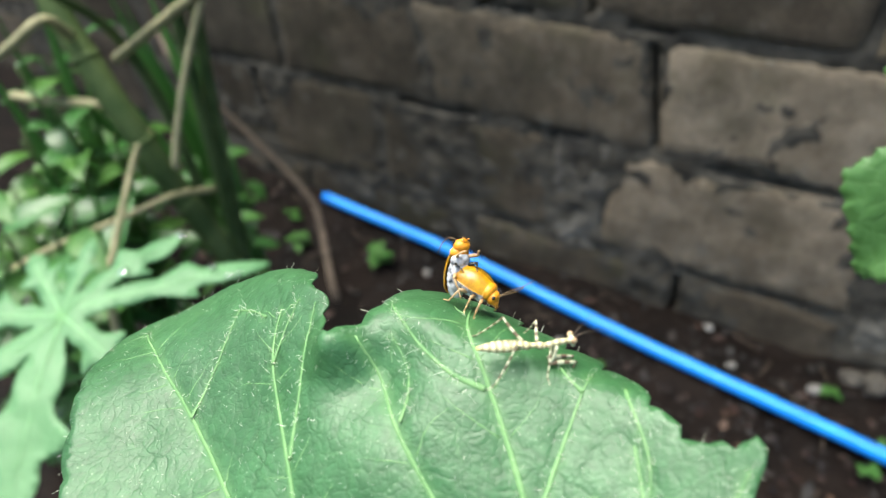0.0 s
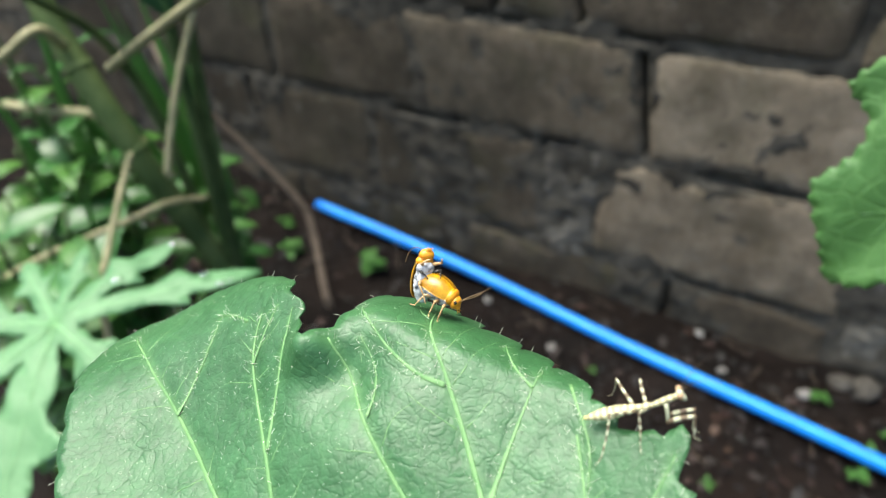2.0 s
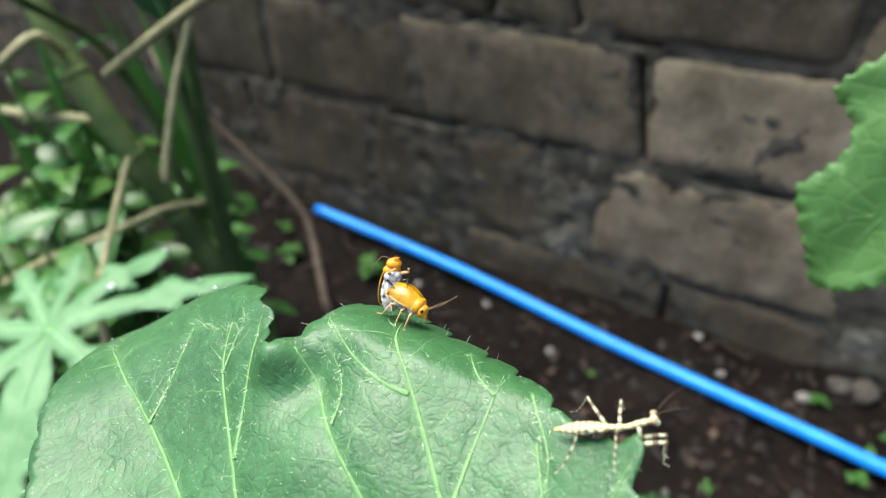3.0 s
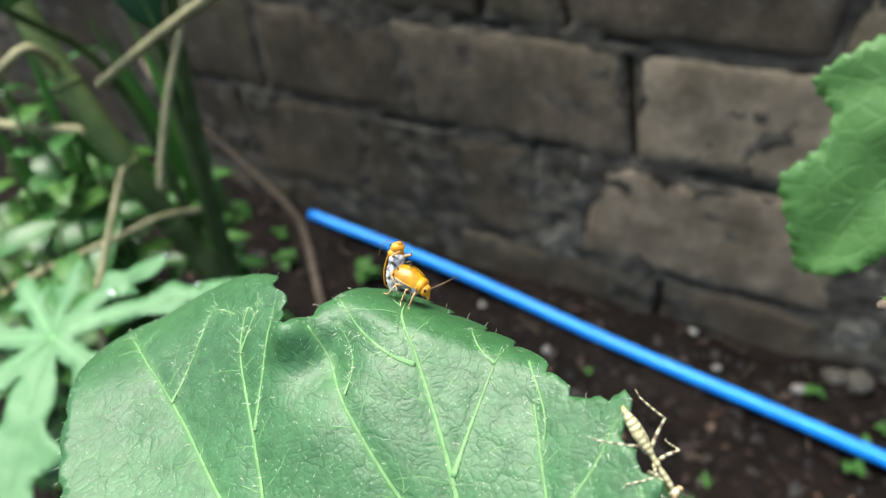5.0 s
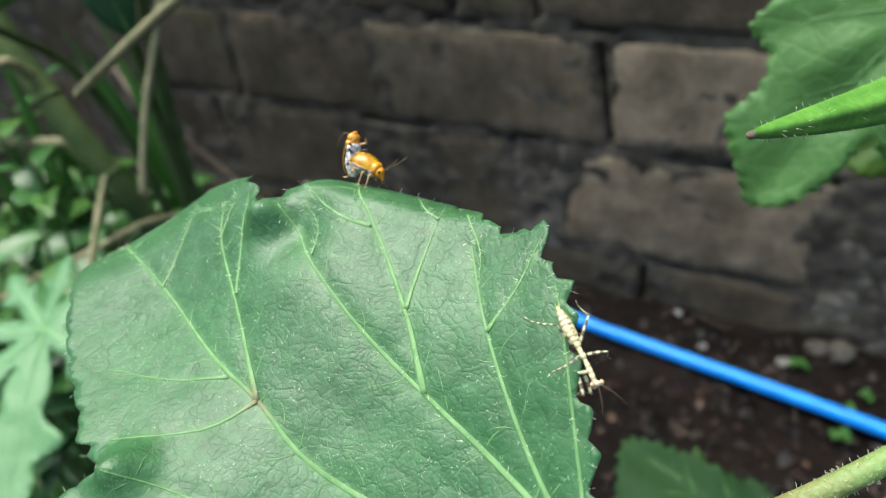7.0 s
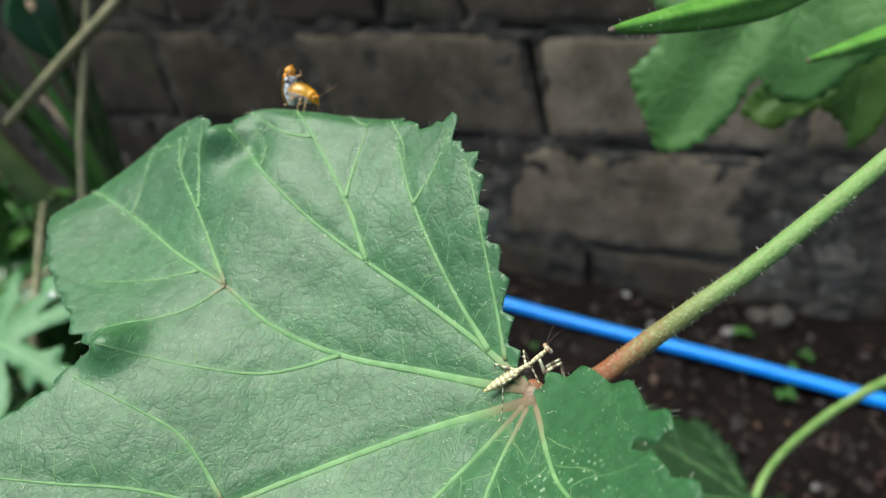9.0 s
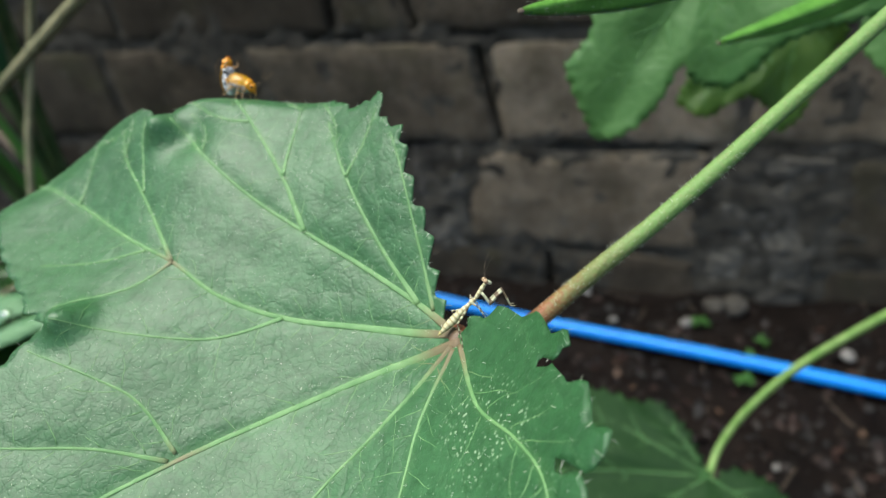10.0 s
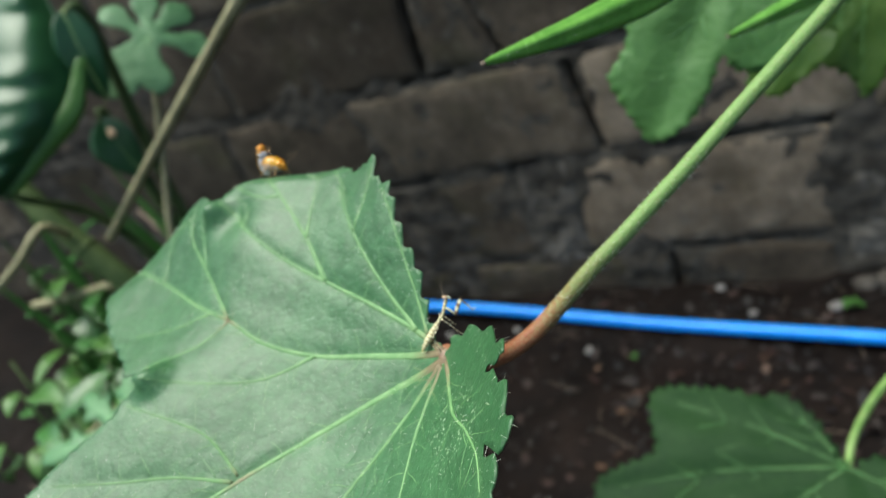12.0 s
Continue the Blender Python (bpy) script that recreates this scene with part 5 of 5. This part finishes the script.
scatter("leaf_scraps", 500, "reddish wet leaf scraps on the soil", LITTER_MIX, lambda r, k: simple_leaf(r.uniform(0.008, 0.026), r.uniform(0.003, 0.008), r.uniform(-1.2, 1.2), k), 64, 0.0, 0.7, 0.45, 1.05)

FEMALE = axes((0.18685, 0.18378, 0.81659), (0.964, -0.095, -0.249), (0.312, 0.353, 0.832)) @ Matrix.Diagonal((1.06, 1.2, 1.28, 1))
MALE = axes((0.18435, 0.18424, 0.81790), (-0.10, 0.440, 0.873), (-0.83, 0.42, -0.30)) @ Matrix.Scale(1.15, 4)


# ---------------------------------------------------------------- insects
ELYTRA = plain_material("beetle_orange", (0.27, 0.115, 0.003), (0.54, 0.28, 0.005), 800, 0.3, 0.00004, 0.6)
ORANGE_SOFT = plain_material("beetle_head", (0.58, 0.20, 0.006), (0.74, 0.32, 0.02), 900, 0.38, 0.00004, 0.5)
BELLY = plain_material("beetle_belly", (0.03, 0.033, 0.045), (0.88, 0.88, 0.89), 1500, 0.4, 0.00005, 0.6)
LEG_TAN = plain_material("beetle_leg", (0.30, 0.15, 0.05), (0.62, 0.42, 0.22), 1200, 0.45)
ANTENNA = plain_material("beetle_antenna", (0.05, 0.03, 0.015), (0.20, 0.12, 0.05), 900, 0.5)
BLACK = plain_material("insect_black", (0.008, 0.007, 0.006), (0.03, 0.025, 0.02), 800, 0.2)


def banded(name, a, b, scale, cut=0.5):
    """Pale and dark rings along the part's own x axis."""
    m, nt, p = mat(name)
    v = coords(nt)
    wave = node(nt, "ShaderNodeTexWave", Scale=scale, Distortion=1.2)
    wave.bands_direction = "X"
    wave.inputs["Detail Scale"].default_value = scale * 2
    nt.links.new(v, wave.inputs["Vector"])
    c = ramp(nt, wave.outputs["Fac"], [(cut - 0.12, a), (cut + 0.12, b)])
    c = blend(nt, 0.3, c, ramp(nt, noise_tex(nt, v, 1800, 3), [(0.3, 0.2), (0.7, 0.8)]), "SOFT_LIGHT")
    nt.links.new(c, p.inputs["Base Color"])
    p.inputs["Roughness"].default_value = 0.5
    return m


MANTIS_BODY = banded("mantis_body", (0.31, 0.265, 0.14), (0.53, 0.49, 0.29), 480, 0.40)
MANTIS_PALE = plain_material("mantis_pale", (0.36, 0.36, 0.22), (0.58, 0.58, 0.40), 1200, 0.45)
MANTIS_EYE = plain_material("mantis_eye", (0.26, 0.13, 0.06), (0.5, 0.36, 0.22), 1500, 0.25)
MANTIS_DARK = plain_material("mantis_dark", (0.085, 0.055, 0.030), (0.17, 0.12, 0.07), 1200, 0.5)
MANTIS_TIP = plain_material("mantis_tip", (0.46, 0.38, 0.10), (0.58, 0.50, 0.20), 1200, 0.5)
MM = 0.001


def mm(chunk):
    return [Vector(v) * MM for v in chunk[0]], chunk[1]


def leg_mesh(name, pts, radii, material):
    chunks = []
    for (a, b), (r0, r1) in zip(zip(pts, pts[1:]), radii):
        a, b = Vector(a), Vector(b)
        line = [a.lerp(b, t) for t in (0, 0.3, 0.65, 1)]
        chunks.append(tube(line, lambda t, r0=r0, r1=r1: r0 * (1 - t) + r1 * t + 0.25 * r0 * math.sin(t * math.pi), 8))
        chunks.append(ellipsoid(b, (r1 * 1.15,) * 3, 8, 5))
    return mesh_of(name, *mm(join(*chunks)), material)


def half_shell(side, length, width, height):
    """One wing case, a closed thin shell to the y side of the middle line, open below."""
    n, k = 18, 12
    outer, inner = [], []
    for i in range(n + 1):
        t = i / n
        x = length * (0.36 - t)
        w = width * min(1, (math.sin(math.pi * min(t * 0.62 + 0.19, 1.0))) ** 0.55) * (1 if t < 0.8 else math.sqrt(max(0.0, 1 - ((t - 0.8) / 0.205) ** 2)))
        h = height * (0.62 + 0.38 * math.sin(math.pi * min(1, t * 0.9 + 0.1))) * (1 if t < 0.8 else math.sqrt(max(0.0, 1 - ((t - 0.8) / 0.21) ** 2)))
        for j in range(k + 1):
            a = radians(2 + 86 * j / k)
            outer.append(Vector((x, side * w * math.sin(a), h * math.cos(a))))
            inner.append(Vector((x, side * w * 0.94 * math.sin(a), h * 0.94 * math.cos(a) - 0.01)))
    o = len(outer)
    faces = []
    for i in range(n):
        for j in range(k):
            a = i * (k + 1) + j
            q = (a, a + 1, a + k + 2, a + k + 1)
            q = q if side < 0 else tuple(reversed(q))
            faces += [q, tuple(i_ + o for i_ in reversed(q))]
        for j in (0, k):
            a = i * (k + 1) + j
            faces.append((a, a + k + 1, a + k + 1 + o, a + o))
    for i in (0, n):
        for j in range(k):
            a = i * (k + 1) + j
            faces.append((a, a + 1, a + 1 + o, a + o))
    return outer + inner, faces


def beetle(m, label, reared):
    b = tagged(new("leaf_beetle"), label, "beetle", "pair of leaf beetles")
    b.matrix_world = m
    wide, high = (1.36, 0.95) if reared else (1.5, 1.42)
    for side in (-1, 1):
        v, f = half_shell(side, 3.9, wide, high)
        part("wing_case", mesh_of("wing_case", *mm(([p + Vector((-0.1, side * 0.012, 0.06)) for p in v], f)), ELYTRA), b, "glossy orange wing case")
    line = [(-2.75 + 0.2 * i, 0, -0.16) for i in range(17)]
    belly = tube(line, lambda t: (1.16 * math.sin(math.pi * min(1.0, 0.10 + 0.62 * t)) ** 0.7) * (1 + 0.05 * math.sin(t * 38)), 18, flat=0.72, normal=(0, 0, 1))
    part("abdomen", mesh_of("abdomen", *mm(belly), BELLY), b, "silvery grey and black ringed belly")
    part("breast", mesh_of("breast", *mm(ellipsoid((0.8, 0, -0.2), (0.85, 1.0, 0.74), 14, 10)), BELLY), b)
    if reared:
        part("pronotum", mesh_of("pronotum", *mm(ellipsoid((1.52, 0, 0.10), (0.60, 0.98, 0.72), 16, 10)), ORANGE_SOFT), b)
        hx, hz, hr = 2.22, -0.16, (0.62, 0.84, 0.70)
    else:
        part("pronotum", mesh_of("pronotum", *mm(ellipsoid((1.40, 0, 0.30), (0.62, 1.02, 0.80), 16, 10)), ORANGE_SOFT), b)
        hx, hz, hr = 2.02, 0.02, (0.58, 0.76, 0.64)
    head = part("head", mesh_of("head", *mm(join(ellipsoid((hx, 0, hz), hr, 16, 10), ellipsoid((hx + hr[0] * 0.75, 0, hz - 0.28), (0.30, 0.40, 0.30), 10, 6))), ORANGE_SOFT), b)
    for side in (-1, 1):
        part("eye", mesh_of("eye", *mm(ellipsoid((hx + 0.20, side * hr[1] * 0.82, hz + 0.22), (0.2, 0.15, 0.2), 10, 6)), BLACK), head, "round black eye")
        if reared:
            pts = [(hx + 0.42, side * 0.26, hz + 0.42), (hx + 0.55, side * 0.75, hz + 1.05), (hx - 0.15, side * 1.05, hz + 1.75), (hx - 1.25, side * 1.15, hz + 2.15)]
        else:
            pts = [(hx + 0.42, side * 0.26, hz + 0.35), (hx + 1.0, side * 0.6, hz + 1.0), (hx + 1.9, side * 0.9, hz + 1.9), (hx + 2.5, side * 1.1, hz + 2.7)]
        v, f = tube(catmull(pts, 10), lambda t: 0.040 + 0.012 * math.sin(t * 69) + 0.012 * t, 6)
        part("antenna", mesh_of("antenna", *mm((v, f)), ANTENNA), head)
        part("palp", mesh_of("palp", *mm(tube([(hx + 0.6, side * 0.18, hz - 0.4), (hx + 0.8, side * 0.24, hz - 0.6), (hx + 0.8, side * 0.2, hz - 0.82)], (0.06, 0.03), 6)), ORANGE_SOFT), head)
        for k, x in enumerate((1.3, 0.45, -0.35)):
            if reared:
                pts = [(x, side * 0.6, -0.6), (x + (0.25, 0.35, -0.2)[k], side * 1.2, -1.25), (x + (0.75, 0.0, -1.3)[k], side * 0.85, -1.75), (x + (0.85, -0.3, -2.0)[k], side * 0.75, -2.1)]
            else:
                pts = [(x, side * 0.7, -0.45), (x + (0.25, 0.0, -0.6)[k], side * 1.7, -0.30), (x + (0.4, 0.1, -1.0)[k], side * 2.0, -1.55), (x + (0.8, 0.3, -1.5)[k], side * 2.15, -1.66)]
            part("leg", leg_mesh("leg", pts, ((0.17, 0.11), (0.085, 0.065), (0.06, 0.04)), BLACK if reared and k == 1 else LEG_TAN), b)
    return b


beetle(FEMALE, "orange leaf beetle standing on the okra leaf, mating", False)
beetle(MALE, "orange leaf beetle with grey belly, reared up behind its mate", True)


def banded_leg(name, pts, radii, bands):
    """A jointed leg whose segments wear dark and pale rings, so many to each."""
    verts, faces, dark = [], [], []
    for (a, b), (r0, r1), n in zip(zip(pts, pts[1:]), radii, bands):
        a, b = Vector(a), Vector(b)
        bow = (b - a).cross(Vector((0, 1, 0))) * 0.03
        steps = max(4, n * 4)
        line = [a.lerp(b, i / steps) + bow * math.sin(math.pi * i / steps) for i in range(steps + 1)]
        v, f = tube(line, lambda t, r0=r0, r1=r1: r0 * (1 - t) + r1 * t + 0.2 * r0 * math.sin(t * math.pi), 8)
        o = len(verts)
        verts += v
        faces += [tuple(i + o for i in q) for q in f]
        dark += [n and (i // 8) % 4 < 2 and i < steps * 8 for i in range(len(f))]
        v, f = ellipsoid(b, (r1 * 1.2,) * 3, 8, 5)
        o = len(verts)
        verts += v
        faces += [tuple(i + o for i in q) for q in f]
        dark += [True] * len(f)
    me = mesh_of(name, *mm((verts, faces)), MANTIS_PALE)
    me.materials.append(MANTIS_DARK)
    me.polygons.foreach_set("material_index", [1 if q else 0 for q in dark])
    return me


def build_mantis():
    b = tagged(new("mantis_nymph"), "small cream and brown banded mantis nymph walking on the okra leaf", "mantis")
    size = (0.36, 0.50, 0.60, 0.66, 0.68, 0.66, 0.60, 0.52, 0.43)
    rings = [ellipsoid((-4.0 + 0.44 * i, 0, 0.10 * math.sin(i * 0.4) + 0.03 * abs(i - 4)), (0.58, r, r * 0.78), 12, 8) for i, r in enumerate(size)]
    abdomen = part("abdomen", mesh_of("abdomen", *mm(join(*rings)), MANTIS_BODY), b, "plump abdomen ringed cream and brown")
    part("tail_tip", mesh_of("tail_tip", *mm(join(ellipsoid((-4.35, 0, 0.12), (0.36, 0.24, 0.20), 10, 7), tube([(-4.5, 0.12, 0.12), (-4.85, 0.2, 0.2)], (0.06, 0.02), 6), tube([(-4.5, -0.12, 0.12), (-4.85, -0.2, 0.2)], (0.06, 0.02), 6))), MANTIS_TIP), abdomen, "yellowish tip with two short tails")
    spots = [ellipsoid((-3.7 + 0.44 * i, 0, 0.10 * math.sin(i * 0.4 + 0.25) + size[i] * 0.74), (0.09, 0.16, 0.06), 8, 5) for i in range(1, 8)]
    part("back_spots", mesh_of("back_spots", *mm(join(*spots)), MANTIS_DARK), abdomen, "row of brown spots down the back")
    part("thorax", mesh_of("thorax", *mm(tube(catmull([(-0.75, 0, 0.08), (0.2, 0, 0.05), (1.0, 0, 0.02), (1.65, 0, 0.0)], 5), lambda t: 0.33 - 0.10 * t + 0.05 * math.sin(t * 12), 12)), MANTIS_BODY), b)
    for k, x in enumerate((0.85, -0.15)):
        for side in (-1, 1):
            knee = ((0.3, 1.8, 1.35), (-1.75, 2.0, 1.75))[k]
            foot = ((-0.2, 3.2, -0.85), (-3.7, 3.4, -0.85))[k]
            toe = ((-0.1, 3.8, -1.15), (-4.4, 3.8, -1.15))[k]
            pts = [(0, 0, 0)] + [(p[0], side * p[1], p[2]) for p in (knee, foot, toe)]
            leg = part("leg", banded_leg("leg", pts, ((0.15, 0.085), (0.075, 0.055), (0.045, 0.025)), (3, 4, 1)), b)
            leg.matrix_basis = pose(x * MM, side * 0.26 * MM, -0.08 * MM)
            LEGS.append((leg, x, side, k))
    fore = part("prothorax", mesh_of("prothorax", *mm(tube(catmull([(0, 0, 0), (0.7, 0, 0.06), (1.5, 0, 0.12), (2.1, 0, 0.16)], 5), lambda t: 0.21 + 0.07 * math.sin(t * 3.1), 12)), MANTIS_BODY), b)
    fore.matrix_basis = pose(1.5 * MM, 0, 0)
    part("head", mesh_of("head", *mm(join(ellipsoid((2.38, 0, 0.24), (0.32, 0.50, 0.36), 12, 8), ellipsoid((2.52, 0, -0.14), (0.24, 0.26, 0.40), 10, 6))), MANTIS_PALE), fore)
    for side in (-1, 1):
        part("eye", mesh_of("eye", *mm(ellipsoid((2.42, side * 0.52, 0.40), (0.29, 0.23, 0.35), 10, 8)), MANTIS_EYE), fore, "bulging brown eye")
        v, f = tube(catmull([(2.55, side * 0.1, 0.5), (3.3, side * 0.5, 1.1), (4.4, side * 1.0, 1.55), (5.6, side * 1.5, 1.7)], 8), (0.032, 0.010), 5)
        part("antenna", mesh_of("antenna", *mm((v, f)), TWIG), fore)
        pts = [(1.0, side * 0.24, -0.1), (0.45, side * 0.38, -1.75), (2.7, side * 0.45, -1.95), (1.75, side * 0.5, -3.9), (2.15, side * 0.52, -4.4)]
        part("foreleg", banded_leg("foreleg", pts, ((0.16, 0.13), (0.22, 0.14), (0.10, 0.06), (0.045, 0.025)), (0, 2, 1, 0)), fore, "folded grasping foreleg with dark bands")
    return b, fore


LEGS = []
MM = 0.00108
mantis, mantis_fore = build_mantis()

MANTIS_ROWS = [  # seconds, place, forward, up
    (0, (0.1958, 0.1771, 0.8180), (0.77, 0.62, -0.10), (-0.20, 0.09, 0.97)),
    (0.5, (0.1990, 0.1772, 0.8179), (0.82, 0.54, 0.0), (-0.23, 0.09, 0.97)),
    (1, (0.2017, 0.1767, 0.8176), (0.92, 0.33, 0.23), (-0.28, 0.09, 0.96)),
    (1.5, (0.2072, 0.1759, 0.8179), (0.92, 0.18, 0.35), (-0.38, 0.11, 0.92)),
    (2, (0.2121, 0.1756, 0.8189), (0.83, 0.27, 0.49), (-0.52, 0.03, 0.86)),
    (2.5, (0.2119, 0.1757, 0.8190), (0.81, 0.29, 0.51), (-0.53, 0.01, 0.85)),
    (3, (0.2138, 0.1752, 0.8187), (0.91, 0.22, 0.36), (-0.38, 0.09, 0.92)),
    (4.2, (0.2172, 0.1742, 0.8186), (0.98, -0.10, 0.05), (0.05, -0.45, 0.89)),
    (5, (0.2202, 0.1713, 0.8163), (0.70, -0.27, -0.66), (0.60, -0.07, 0.80)),
    (5.5, (0.2214, 0.1705, 0.8173), (0.60, -0.42, -0.68), (0.64, -0.10, 0.76)),
    (6, (0.2222, 0.1695, 0.8172), (0.72, -0.24, -0.65), (0.56, -0.07, 0.82)),
    (6.5, (0.2226, 0.1668, 0.8160), (0.70, -0.56, -0.46), (0.51, -0.06, 0.86)),
    (7.5, (0.2270, 0.1568, 0.8095), (0.70, -0.62, -0.36), (0.30, -0.30, 0.90)),
    (8.5, (0.2299, 0.1481, 0.8019), (0.79, -0.55, 0.10), (-0.12, -0.35, 0.90)),
    (9, (0.2326, 0.1459, 0.8001), (0.75, 0.53, 0.40), (-0.47, 0.10, 0.82)),
    (9.5, (0.2357, 0.1455, 0.8017), (0.64, 0.56, 0.53), (-0.59, 0.07, 0.68)),
    (10.5, (0.2355, 0.1468, 0.8022), (0.64, 0.55, 0.54), (-0.61, 0.06, 0.66)),
    (11.5, (0.2343, 0.1476, 0.8018), (0.61, 0.61, 0.50), (-0.54, 0.0, 0.69)),
    (12, (0.2329, 0.1479, 0.8016), (0.52, 0.64, 0.57), (-0.57, -0.08, 0.64)),
]


def motions():
    """The mantis walks along the leaf's edge; its legs step and its forebody lifts at the end."""
    walk(mantis, [(t, axes(p, f, u)) for t, p, f, u in MANTIS_ROWS])
    walk(mantis_fore, [(t, pose(1.5 * MM, 0, 0, 0, lift, turn)) for t, lift, turn in
                       ((0, -4, 0), (1.5, -2, 3), (3, -6, 6), (5, 4, 0), (6.5, 6, -4), (8.5, 0, 0), (9.2, -5, 0), (10.5, -8, 0), (12, -12, 4))])
    for leg, x, side, k in LEGS:
        rows, t = [], 0.0
        while t < 12.01:
            going = 1.0 if t < 2.6 or 4.6 < t < 9.3 else 0.12
            phase = math.sin(2 * math.pi * t * 0.9 + (0 if side * (1 if k else -1) > 0 else math.pi))
            droop = 34 * min(1.0, max(0.0, (t - 8.6) / 0.9))
            rows.append((t, pose(x * MM, side * 0.26 * MM, -0.08 * MM, side * (5 * going * phase - droop), 0, 13 * going * phase)))
            t += 0.25
        walk(leg, rows)


motions()
